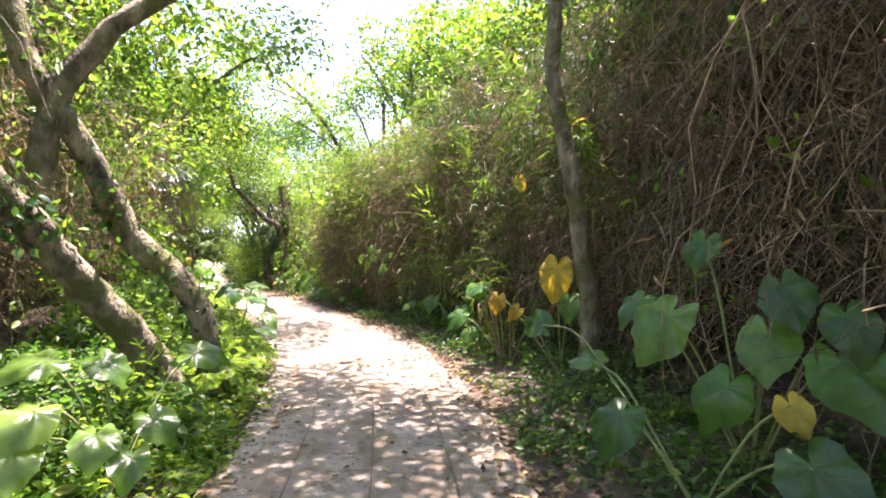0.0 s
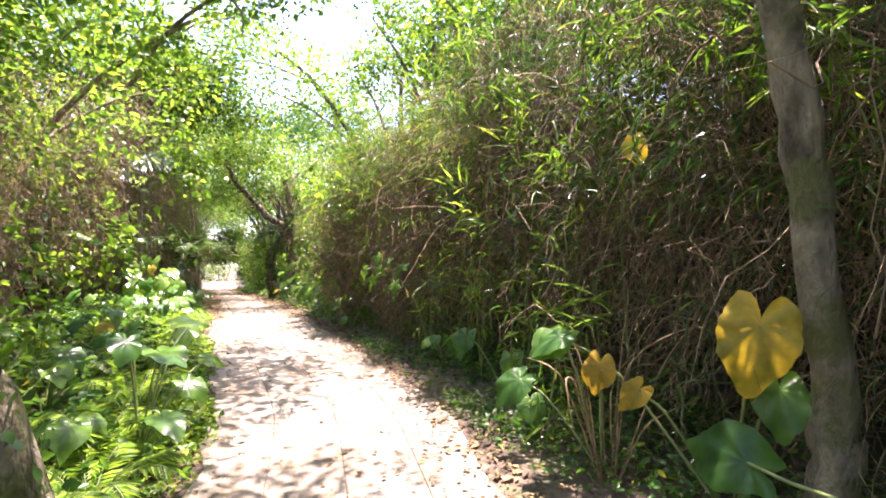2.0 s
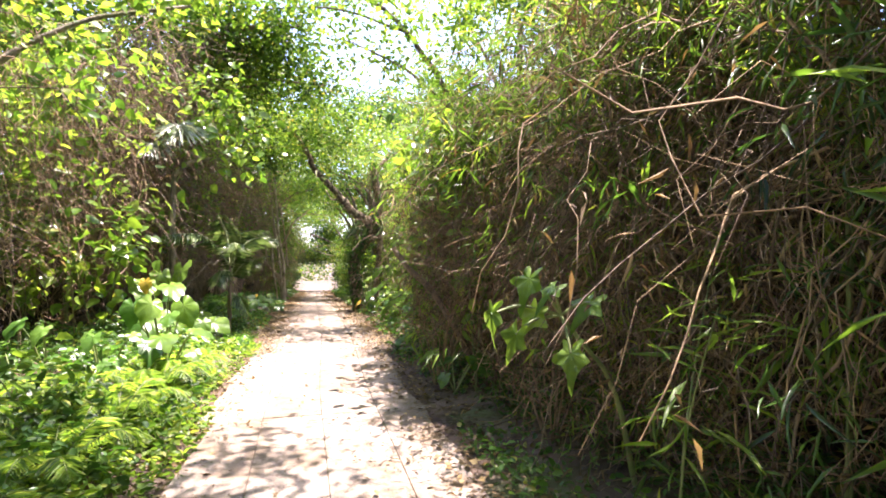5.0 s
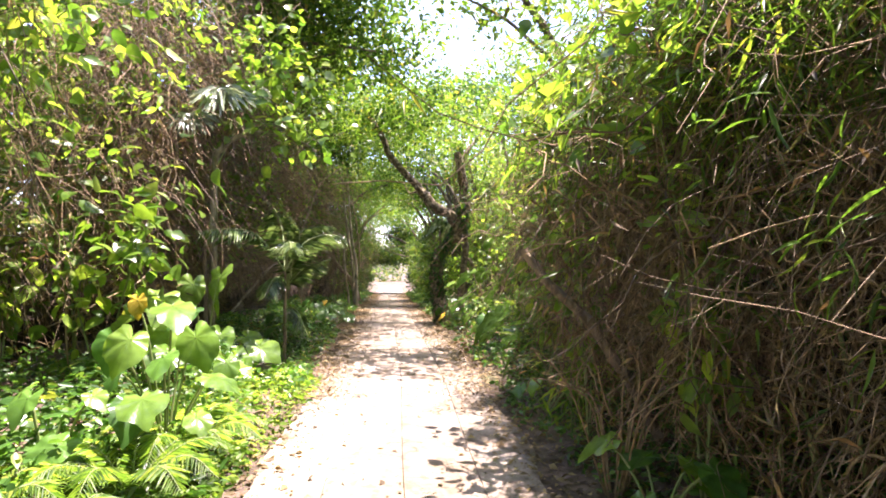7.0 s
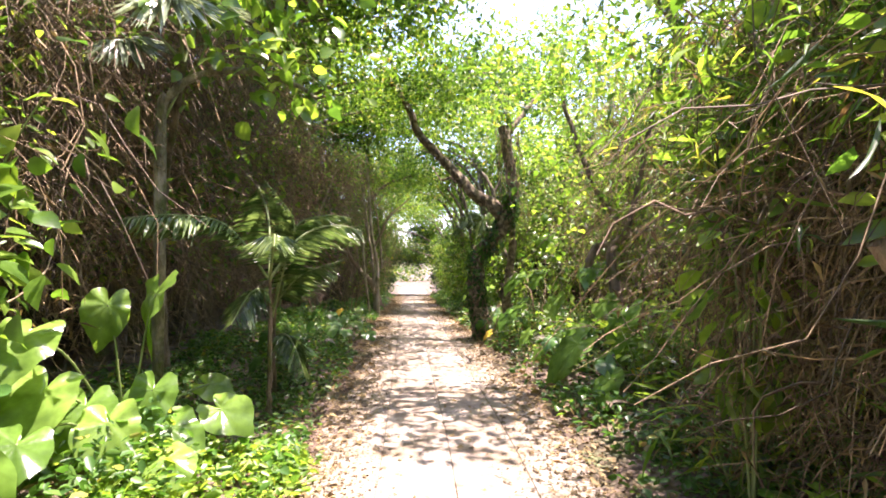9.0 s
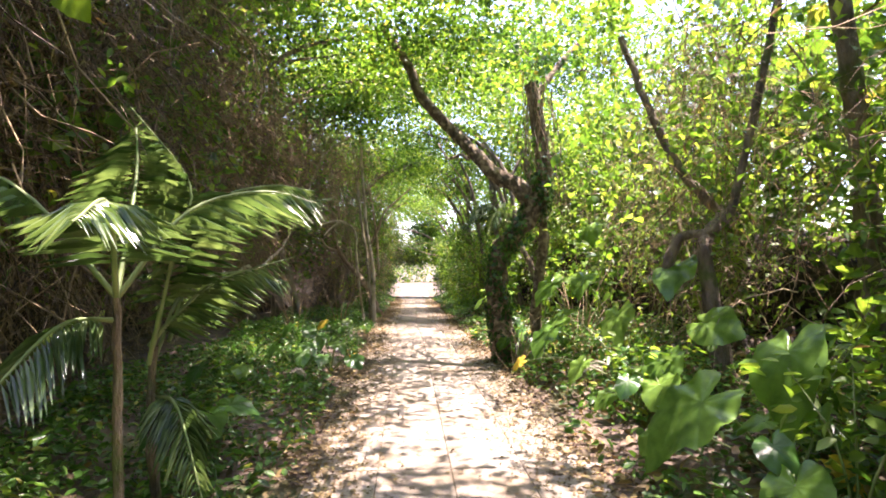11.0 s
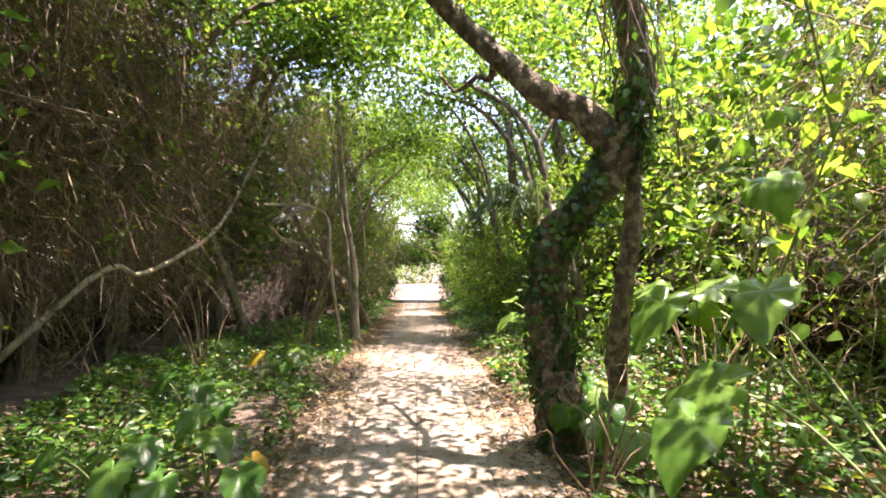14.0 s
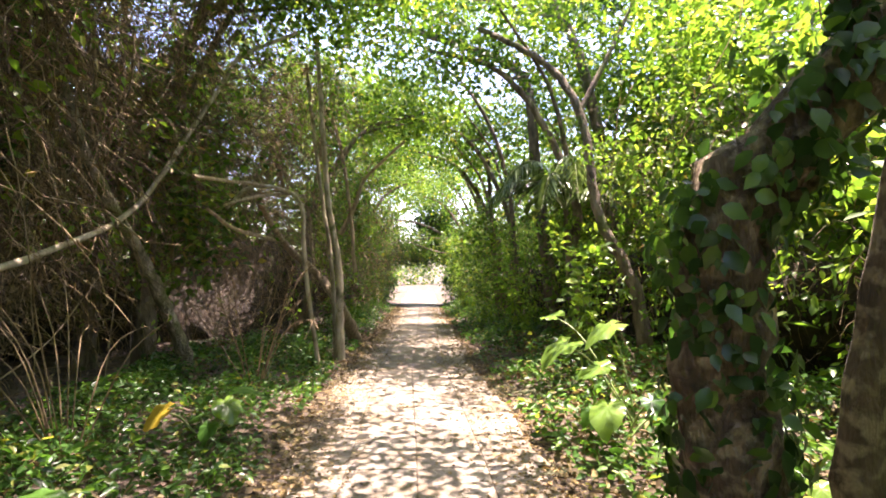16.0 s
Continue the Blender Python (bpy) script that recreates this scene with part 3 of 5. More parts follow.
for k, (y, o, h) in enumerate(WOOD):
    b, tp = np.array(p(y, o, 0.1)), np.array(p(y + RNG.normal() * 0.4, o * (0.8 + 0.1 * RNG.random()), h))
    mid = (b + tp) / 2 + RNG.standard_normal(3) * 0.2
    inw = -np.sign(o)
    reach = np.array(p(y + 0.6, o + inw * 2.0, h + 0.5))
    back = np.array(p(y - 0.8, o - inw * 1.6, h + 0.4))
    blobs = [(tp + np.array([0, 0, 0.6]), (1.9, 1.9, 1.3), 230), (back, (1.9, 1.9, 1.8), 170), (mid + (b - mid) * 0.1, (1.3, 1.6, 1.6), 190)]
    if o < 0 and 16 < y < 31:
        blobs += [(np.array(p(y + 0.5, o + 1.2, h - 0.3)), (1.3, 2.0, 1.2), 35), (np.array(p(y, o - 0.6, 3.2)), (1.0, 1.9, 1.6), 120)]
    if not 10 < y < 17 and not (o > 0 and y > 17):
        blobs += [(reach, (1.7, 1.7, 0.9), 190)]
    tree("leafy woodland tree behind the thicket", [b, b + (mid - b) * 0.5 + RNG.standard_normal(3) * 0.08, mid, tp], 0.13, 0.06,
         [([mid, (mid + reach) / 2 + np.array([0, 0, 0.5]), reach], 0.06, 0.02), ([mid, (mid + back) / 2, back], 0.06, 0.02)], blobs,
         M_BARK, (M_LEAF, M_LIGHT, M_LEAF)[k % 3], 0.14, 15, group="woodland trees")
# Trees with y < 10 are mostly unseen, added to dapple the path.
ARCH = [(19.3, -4.3, 5.6), (25.0, -4.3, 5.6), (28.5, 3.2, 5.4), (31.5, -2.8, 5.2), (35.0, 2.8, 5.2), (38.5, -2.6, 5.0), (42.0, 2.7, 5.0), (45.0, -2.7, 5.0), (1.2, 4.0, 6.6), (3.4, 4.2, 6.8), (5.2, 4.4, 7.0), (8.4, -4.4, 6.9), (9.9, -4.6, 7.2), (21.0, -4.3, 5.8), (23.4, -4.3, 5.8), (26.8, -4.3, 5.6), (33.2, 2.9, 5.6)]
for k, (y, o, h) in enumerate(ARCH):
    b, inw = np.array(p(y, o, 0.1)), -np.sign(o)
    a1, a2, a3 = (np.array(p(y + d, o + inw * q, h * f)) for d, q, f in ((0.2, 0.3, 0.55), (0.5, 1.4, 0.95), (1.0, 3.9 if y < 10 else 3.0, 1.1)))
    # Below y 10 a further leaf clump is added to shade the path.
    tree("woodland tree arching over the path, for canopy and shade", [b, (b + a1) / 2 + RNG.standard_normal(3) * 0.1, a1, a2, a3], 0.12, 0.03,
         [([a1, a1 + (a2 - a1) * 0.4 + np.array([0.2, -0.6, 0.8]), a2 + np.array([0.3, -1.5, 0.6])], 0.05, 0.02), ([a2, a2 + np.array([0.1, 0.9, 0.4]), a3 + np.array([0.2, 1.6, 0.3])], 0.04, 0.015)],
         [(a3, (1.7, 1.9, 0.6), 95), (a2 + np.array([0, 0, 0.6]), (1.6, 1.8, 0.8), 85 if y < 7 else (55 if o < 0 and y > 16 else 100)), (a3 + np.array([0.6, -0.9, 0.5]), (1.4, 1.2, 0.5), 40)] + ([(np.array(p(y + 1.6, 0.7, h * 1.1)), (1.2, 1.6, 0.5), 95)] if y < 10 else []), M_BARK, (M_LEAF, M_LIGHT)[k % 2], 0.12, 15, group="arching trees")
# far wood that closes the place
FB = []
for k in range(150):
    y = RNG.uniform(-14, 66)
    s = RNG.choice([-1, 1])
    FB.append((p(y, s * RNG.uniform(7.5, 11), RNG.uniform(0.5, 7.5)), (1.6, 1.6, 1.4), 34))
for k in range(110):
    FB.append((p(RNG.uniform(15, 44), RNG.uniform(4.8, 7.4), RNG.uniform(0.3, 5.2)), (1.4, 1.5, 1.2), 40))
for k in range(80):
    FB.append((p(RNG.uniform(13, 36), RNG.uniform(-7.6, -5.4), RNG.uniform(1.5, 7.5)), (1.3, 1.5, 1.4), 40))
for k in range(70):
    FB.append((p(RNG.uniform(-3, 17), RNG.uniform(4.9, 7.2), RNG.uniform(2.6, 7.6)), (1.3, 1.5, 1.3), 42))
for k in range(210):
    FB.append((p(RNG.uniform(-14, 62), RNG.choice([-1, 1]) * RNG.uniform(9.5, 19), RNG.uniform(2.0, 8.5)), (2.0, 2.0, 1.3), 26))
for k in range(60):
    FB.append((p(RNG.uniform(48, 62), RNG.choice([-1, 1]) * RNG.uniform(2.4, 8), RNG.uniform(0.5, 7)), (1.6, 1.6, 1.4), 34))
for k in range(90):
    FB.append((p(RNG.uniform(70, 76), RNG.uniform(-12, 12), RNG.uniform(0.3, 4.6)), (2.0, 2.0, 1.4), 30))
(V, F), _ = clump_leaves(FB, KITE, 0.3, 6, 0.5)
tagged(new("woodland", mesh_of("woodland", V, F, M_LEAF)), "dense green woodland beyond the thickets", "woodland", kind="stuff")


# ---- thickets of dead vines ----
def thicket(label, y0, y1, side, ys, os_, top, n_hang, n_arch, n_leaf, leaf, backing_h, n_dry, fine=1.0, lean=0.0, pts=6, low=0.06, ends=(True, True), shape=LENS, size=(0.04, 0.125), stems=20, cap=0, gap=0.5, deep=0.0):
    face = lambda y: np.interp(y, ys, os_)
    t = thing("vine_thicket", p((y0 + y1) / 2, face((y0 + y1) / 2)), label, "thicket", kind="stuff")
    # overhanging backing mass, added near-black in place of the shade inside the growth
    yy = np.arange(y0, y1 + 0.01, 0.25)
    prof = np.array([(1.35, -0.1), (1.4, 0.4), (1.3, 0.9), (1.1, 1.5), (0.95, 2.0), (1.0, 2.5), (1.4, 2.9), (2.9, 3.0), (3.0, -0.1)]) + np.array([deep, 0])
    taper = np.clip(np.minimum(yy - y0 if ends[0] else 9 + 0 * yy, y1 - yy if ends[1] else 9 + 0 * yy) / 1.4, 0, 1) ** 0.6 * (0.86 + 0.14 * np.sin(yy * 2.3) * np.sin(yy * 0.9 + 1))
    taper = taper * np.interp(yy, [y0, y1], backing_h) / 3.0
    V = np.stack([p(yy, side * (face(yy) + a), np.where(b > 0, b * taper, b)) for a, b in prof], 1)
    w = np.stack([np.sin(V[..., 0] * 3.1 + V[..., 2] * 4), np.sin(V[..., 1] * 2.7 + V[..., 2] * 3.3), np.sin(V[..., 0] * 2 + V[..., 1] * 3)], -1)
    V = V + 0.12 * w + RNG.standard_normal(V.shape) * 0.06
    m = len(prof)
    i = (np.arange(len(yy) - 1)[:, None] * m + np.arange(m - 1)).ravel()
    part("hollow_backing", mesh_of("hollow_backing", V.reshape(-1, 3), np.stack([i, i + 1, i + 1 + m, i + m], -1), M_HOLLOW, True), t, "near-black backing that stands in for inner shade")
    # fine hanging vines, gathered into curtains with gaps between
    centre = np.arange(y0 + gap / 2, y1, gap) + RNG.uniform(-0.3, 0.3, len(np.arange(y0 + gap / 2, y1, gap))) * gap
    c_dep, c_top = np.clip(RNG.normal(0.05, 0.2, len(centre)), -0.2, 0.4), RNG.uniform(0.72, 1.0, len(centre))
    c, free = RNG.integers(0, len(centre), n_hang), RNG.random(n_hang) < 0.3
    y = np.where(free, RNG.uniform(y0, y1, n_hang), np.clip(centre[c] + RNG.normal(0, gap * 0.26, n_hang), y0, y1))
    dep = RNG.uniform(-0.2, 0.8, n_hang) + np.where(free, 0.1, c_dep[c])
    z0 = top * (0.25 + 0.75 * RNG.random(n_hang) ** 0.65) * np.where(free, 1.0, c_top[c])
    dep = dep - 0.22 * np.sin(1.3 * y + 0.9 * z0) * np.sin(2.1 * y + 2) - lean * np.clip(z0 / top, 0, 1) ** 2.6
    start = p(y, side * (face(y) + dep), 0) + np.stack([0 * z0, 0 * z0, z0], -1)
    way = RNG.standard_normal((n_hang, 3)) * 0.6 + np.array([0, 0, -0.6])
    P = wander(start, way, pts, np.minimum(2.5, z0 * 0.95) / (pts - 1) * RNG.uniform(0.4, 1.0, n_hang), 0.34, (0, 0, -0.2))
    r = (0.0022 + 0.006 * RNG.random((n_hang, 1)) ** 6) * np.linspace(1.2, 0.55, pts)[None] * fine
    V1, F1 = tubes(P, r, 3)
    # side twigs
    y = RNG.uniform(y0, y1, n_arch)
    start = p(y, side * (face(y) + RNG.uniform(-0.1, 0.8, n_arch)), 0)
    start[:, 2] += RNG.uniform(0.0, top * 0.8, n_arch)
    inward = p(y, side * (face(y) - 1), 0) - p(y, side * face(y), 0)
    way = inward * RNG.uniform(0.0, 0.9, (n_arch, 1)) + RNG.standard_normal((n_arch, 3)) * 0.8 + np.array([0, 0, 0.5])
    P2 = wander(start, way, 6, RNG.uniform(0.04, 0.2, n_arch), 0.34, (0, 0, -0.16), 0.8)
    P2[..., 2] = np.maximum(P2[..., 2], ground_z(P2[..., 0], P2[..., 1]) + 0.01)
    r2 = (0.0016 + 0.005 * RNG.random((n_arch, 1)) ** 3) * np.linspace(1.2, 0.4, 6)[None] * fine
    V2, F2 = tubes(P2, r2, 3)
    part("dead_vines", mesh_of("dead_vines", np.concatenate([V1, V2]), np.concatenate([F1, F2 + len(V1)]), M_TWIG, True), t, "tangled dry brown vines", "stuff")
    # canes that arch out over the hollow and droop to the ground
    n3 = max(8, n_arch // 5)
    y = RNG.uniform(y0, y1, n3)
    start = p(y, side * (face(y) + RNG.uniform(0.25, 0.9, n3)), 0)
    start[:, 2] += RNG.uniform(0.6, 2.2, n3)
    inward = p(y, side * (face(y) - 1), 0) - p(y, side * face(y), 0)
    L3 = wander(start, inward * RNG.uniform(0.3, 0.9, (n3, 1)) + RNG.standard_normal((n3, 3)) * 0.45 + np.array([0, 0, 0.4]), 10, RNG.uniform(0.06, 0.16, n3), 0.2, (0, 0, -0.25), 0.9)
    L3[..., 2] = np.maximum(L3[..., 2], ground_z(L3[..., 0], L3[..., 1]) + 0.01)
    V, F = tubes(L3, (0.0022 + 0.0045 * RNG.random((n3, 1)) ** 2) * np.linspace(1.3, 0.45, 10)[None], 4)
    part("arching_canes", mesh_of("arching_canes", V, F, M_VINE, True), t, "pale arching dry canes", "stuff")
    # woody stems that hang from the top to the ground
    y = RNG.uniform(y0 + 0.1, y1 - 0.1, stems)
    z0 = top * RNG.uniform(0.45, 0.95, stems)
    start = p(y, side * (face(y) + RNG.uniform(0.1, 0.6, stems) - lean * 0.4), 0)
    start[:, 2] += z0
    L4 = wander(start, RNG.standard_normal((stems, 3)) * 0.5 + np.array([0, 0, -0.8]), 14, z0 / 11.0, 0.3, (0, 0, -0.17), 0.85)
    short = np.maximum(0, face(L4[..., 1]) - 0.15 - lean * 0.4 - side * offset_of(L4[..., 0], L4[..., 1]))
    L4 = L4 + short[..., None] * (p(y, side * (face(y) + 1), 0) - p(y, side * face(y), 0))[:, None]
    L4[..., 2] = np.maximum(L4[..., 2], ground_z(L4[..., 0], L4[..., 1]) - 0.02)
    for k in range(stems):
        V, F = tubes(spline(L4[k], 30)[None], (RNG.uniform(0.003, 0.008) * np.linspace(0.8, 1.2, 30))[None], 6, 0.06)
        part("woody_stem", mesh_of("woody_stem", V, F, M_VINE, True), t)
    # withered leaves caught in it
    src = np.concatenate([P[:, 2:].reshape(-1, 3), P2[:, 3:].reshape(-1, 3)])
    pos = src[RNG.integers(0, len(src), n_dry // 5)].repeat(5, 0)
    n_dry = len(pos)
    pos = pos + RNG.standard_normal((n_dry, 3)) * 0.09
    tip, nrm = scatter_dirs(n_dry, 0.9)
    V, F = leaves(BLADE, pos, tip, nrm, RNG.uniform(0.04, 0.13, n_dry))
    part("dry_leaves", mesh_of("dry_leaves", V, F, M_DRY), t, "withered brown leaves", "stuff")
    # living leaves in sprays, more of them towards the top
    pos = src[RNG.integers(0, len(src), n_leaf)]
    keep = RNG.random(len(pos)) < low + (1 - low) * np.clip((pos[:, 2] - rise(pos[:, 1]) - 0.5 * top) / (0.35 * top), 0, 1)
    pos = pos[keep][:max(1, n_leaf // 9)]
    aim = np.repeat(unit(RNG.standard_normal(pos.shape) * np.array([1, 1, 0.4]) + np.array([0, 0, -0.5])), 9, 0)
    pos = np.repeat(pos, 9, 0)
    pos = pos + aim * RNG.uniform(-0.05, 0.3, (len(pos), 1)) + RNG.standard_normal(pos.shape) * 0.07
    tip, nrm = scatter_dirs(len(pos), 0.5)
    V, F = leaves(shape, pos, tip * 0.7 + aim * 0.8, nrm, RNG.uniform(size[0], size[1], len(pos)))
    part("foliage", mesh_of("foliage", V, F, leaf), t, "small green leaves", "stuff")
    # Leaf clumps laid over the top to shade the inside.
    if cap:
        yc = RNG.uniform(y0, y1, cap)
        C = p(yc, side * (face(yc) + RNG.uniform(-0.2, 2.6, cap) - lean * 0.6), 0)
        C[:, 2] += top * RNG.uniform(0.82, 1.1, cap)
        pos = np.repeat(C, 60, 0) + RNG.standard_normal((cap * 60, 3)) * np.array([0.4, 0.4, 0.16])
        tip, nrm = scatter_dirs(len(pos), 0.3)
        V, F = leaves(KITE, pos, tip, nrm, RNG.uniform(0.09, 0.2, len(pos)))
        part("top_growth", mesh_of("top_growth", V, F, M_LEAF), t, "leafy growth over the top, added for shade", "stuff")
    return t


thicket("wall of dry hanging brown vines over a dark backing", -2.0, 4.6, 1, [-2, 0, 3, 4.6], [2.6, 2.5, 2.4, 2.6], 5.6, 3700, 1500, 7000, M_LEAF, (4.8, 4.4), 9000, lean=0.05, pts=9, ends=(False, False), stems=14, cap=22, gap=0.8)
thicket("shady thicket of brown vines hung with narrow green blades", 4.6, 9.2, 1, [4.6, 6.5, 8, 9.2], [2.6, 2.5, 2.25, 2.0], 5.2, 3400, 2400, 18000, M_DARK, (4.4, 3.6), 6000, lean=-0.6, pts=9, ends=(False, False), low=0.3, shape=REED, size=(0.09, 0.23), stems=14, cap=6)
thicket("tangled brown vine thicket with green leaves on top", 9.2, 11.4, 1, [9.2, 10, 11.4], [1.95, 1.85, 1.75], 4.4, 2300, 1700, 14000, M_LEAF, (3.4, 2.6), 6000, lean=-0.9, pts=10, ends=(False, False), low=0.1, shape=REED, size=(0.09, 0.2), stems=8)
thicket("low overhanging thicket of reddish-brown dry canes", 11.4, 15.8, 1, [11.4, 13, 15, 15.8], [1.8, 1.75, 1.9, 2.2], 3.9, 4200, 2600, 22000, M_LEAF, (2.9, 2.5), 10000, lean=-0.15, pts=10, ends=(False, True), low=0.02, shape=REED, size=(0.09, 0.22), stems=16, cap=5)
thicket("curtain of dry vines round the elbowed tree", 18.6, 22.4, 1, [18.6, 20, 22.4], [3.0, 2.9, 3.5], 5.2, 700, 400, 1200, M_LIGHT, (0.6, 0.6), 1800, lean=-0.2, stems=14)
thicket("sunlit leafy thicket with a few dry vines", 15.8, 46.0, 1, [15.8, 20, 26, 34, 46], [4.0, 4.2, 3.4, 2.3, 2.0], 4.6, 1000, 1000, 36000, M_LIGHT, (2.2, 2.2), 3000, low=0.7, stems=30)
thicket("shady thicket of dry vines behind the low plants", -2.0, 16.0, -1, [-2, 2, 6, 10, 16], [3.5, 3.6, 3.8, 4.0, 3.6], 4.8, 4200, 1800, 15000, M_LIGHT, (2.2, 2.2), 16000, lean=0.6, ends=(False, False), stems=30)
thicket("dark tall thicket of hanging dead vines", 16.0, 30.0, -1, [16, 18, 22.5, 26, 28, 30], [3.6, 3.4, 4.1, 4.1, 3.3, 2.6], 6.0, 12500, 3000, 13000, M_LIGHT, (1.9, 1.7), 36000, lean=1.1, fine=1.4, stems=40, gap=1.1, deep=0.4)
thicket("brown vine thicket lining the far path", 30.0, 46.0, -1, [30, 36, 46], [2.3, 2.0, 2.0], 5.0, 1300, 500, 12000, M_LEAF, (2.4, 2.4), 12000, lean=0.8, fine=1.4)


# ---- broad-leaved plants ----
def broad_leaf(name, size, mat, lobes=0.0, rings=5, spokes=44):
    """A heart-shaped leaf that lies along +y from its stalk, with folded veins and an uneven edge."""
    th = np.linspace(-np.pi, np.pi, spokes, endpoint=False)
    notch = np.exp(-((np.abs(th) - np.pi) / 0.26) ** 2)
    rad = (0.74 + 0.26 * np.cos(th)) * (1 - 0.72 * notch) * (1 + 0.3 * np.exp(-(th / 0.2) ** 2)) + 0.16 * np.exp(-((np.abs(th) - 2.5) / 0.4) ** 2)
    rad = rad * (1 - lobes * np.abs(np.sin(th * 2.5)) ** 0.7) * (1 + 0.02 * RNG.standard_normal(spokes) + 0.05 * np.sin(th * 3 + RNG.uniform(0, 6)) * (np.abs(th) < 2.7))
    curl, twist, cup = RNG.uniform(0.05, 0.4), RNG.normal() * 0.18, RNG.uniform(0.0, 0.28)
    V = [(0, 0, 0)]
    for k in range(1, rings + 1):
        f = k / rings
        x, y = np.sin(th) * rad * f * 0.56 * 0.92, np.cos(th) * rad * f * 0.6
        vein = np.abs(np.sin(th * 4.5))
        z = cup * np.abs(x) * 0.6 - curl * (x * x + y * y) - 0.25 * np.clip(y, 0, 1) ** 2 + twist * x * y * 2 + 0.028 * f * (0.5 - vein) + 0.03 * f ** 3 * np.sin(th * 7 + twist * 20)
        V += list(zip(x * size, y * size, z * size))
    F = []
    for q in range(spokes):
        n = (q + 1) % spokes
        F.append((0, 1 + q, 1 + n))
        for k in range(rings - 1):
            a, b = 1 + k * spokes, 1 + (k + 1) * spokes
            F += [(a + q, b + q, b + n), (a + q, b + n, a + n)]
    return mesh_of(name, V, F, mat, True)


def set_leaf(owner, at_, size, face, tip, mat, lobes=0.0, root=None, stalk=0.007, label=""):
    ob = part("leaf", broad_leaf("leaf", size * 1.05, mat, lobes), owner, label)
    nrm = Vector(face).normalized()
    y = (Vector(tip) - nrm * Vector(tip).dot(nrm)).normalized()
    x = y.cross(nrm)
    ob.matrix_parent_inverse = Matrix.Identity(4)
    ob.matrix_basis = Matrix.Translation(Vector(at_) - Vector(owner.location)) @ Matrix((x, y, nrm)).transposed().to_4x4()
    a = np.array(root if root is not None else (at_[0], at_[1], ground_z(at_[0], at_[1])))
    b = np.array(at_) - np.array(y) * 0.0
    mid = a * 0.4 + b * 0.6 + np.array([0, 0, 0.12 * np.linalg.norm(b - a)])
    part("stalk", limb_mesh("stalk", [a, mid, b], stalk * 1.4, stalk, M_STEM, 9, 6, rough=0), owner)


def broad_plant(label, root, items, group="", mat=None, lobes=0.0, category="plant", crown=None, droop=0.9):
    """items: place, size, way the blade faces."""
    root = (root[0], root[1], float(ground_z(root[0], root[1])))
    t = thing("broad_leaf_plant", root, label, category, group)
    for k, it in enumerate(items):
        at_, size, face = it[:3]
        m = it[3] if len(it) > 3 else (mat or M_BIG)
        out = Vector(at_) - Vector(root)
        tip = Vector((out.x, out.y, -droop - 0.2 * abs(out.z))) + Vector(RNG.standard_normal(3) * 0.25)
        set_leaf(t, at_, size, face, tip, m, lobes, crown or root)
    if crown:
        mid = tuple((np.array(root) + np.array(crown)) / 2 + np.array([0.08, 0.05, 0.1]))
        part("stem", limb_mesh("stem", [root, mid, crown], 0.02, 0.011, M_STEM, 12, 7), t)
    return t


TO_R = (-0.55, -0.6, 0.6)
broad_plant("clump of large dark green heart-shaped leaves", (1.75, 3.1), [((1.32, 3.13, 1.17), 0.42, TO_R), ((1.71, 2.82, 1.1), 0.36, (-0.5, -0.6, 0.7)), ((1.49, 2.83, 0.82), 0.34, (-0.4, -0.8, 0.4)), ((1.72, 2.7, 1.35), 0.3, TO_R),
            ((1.85, 2.49, 1.01), 0.42, (-0.8, -0.4, 0.5)), ((1.59, 3.23, 1.6), 0.26, TO_R), ((1.24, 3.38, 1.25), 0.26, (-0.4, -0.4, 0.8)), ((1.87, 2.47, 1.22), 0.28, TO_R)])
broad_plant("low broad leaves at the foot of the thicket", (1.35, 2.9), [((1.03, 3.14, 0.6), 0.36, (-0.4, -0.5, 0.8)), ((1.68, 2.61, 0.78), 0.2, TO_R, M_YELLOW), ((1.58, 2.31, 0.59), 0.4, (-0.5, -0.4, 0.8)), ((1.12, 4.05, 0.74), 0.3, (-0.3, -0.4, 0.9)), ((0.94, 5.11, 0.9), 0.34, (-0.4, -0.7, 0.6))])
broad_plant("broad leaves, one turned yellow, against dry vines", (1.3, 6.0), [((1.15, 5.38, 1.42), 0.42, (-0.4, -0.9, 0.15), M_YELLOW), ((0.84, 6.14, 0.95), 0.2, (-0.3, -0.9, 0.3), M_YELLOW), ((0.46, 6.58, 1.21), 0.28, (-0.3, -0.4, 0.9)), ((1.3, 5.5, 1.1), 0.3, (-0.4, -0.7, 0.6))])
broad_plant("pale and yellowed leaves at the foot of the bamboo", (0.75, 6.7), [((0.64, 6.25, 1.08), 0.24, (-0.3, -0.9, 0.3), M_YELLOW), ((0.47, 6.68, 1.22), 0.34, (-0.2, -0.5, 0.9), M_BIG_LIT), ((0.22, 7.05, 0.82), 0.34, (-0.3, -0.6, 0.7))])
hung = thing("hanging_leaf", (1.0, 6.5, 2.62), "withered orange-brown leaf caught in the vines", "leaf")
set_leaf(hung, (0.95, 6.45, 2.5), 0.2, (-0.5, -0.8, 0.1), (0.05, -0.1, -1), M_YELLOW, root=(1.1, 6.6, 2.62), stalk=0.003)
broad_plant("pair of low green leaves at the verge", (0.2, 8.6), [((-0.18, 8.88, 0.91), 0.34, (-0.4, -0.6, 0.7)), ((0.25, 8.1, 0.8), 0.32, (-0.5, -0.5, 0.7)), ((0.35, 7.4, 0.55), 0.3, (-0.4, -0.5, 0.8))])
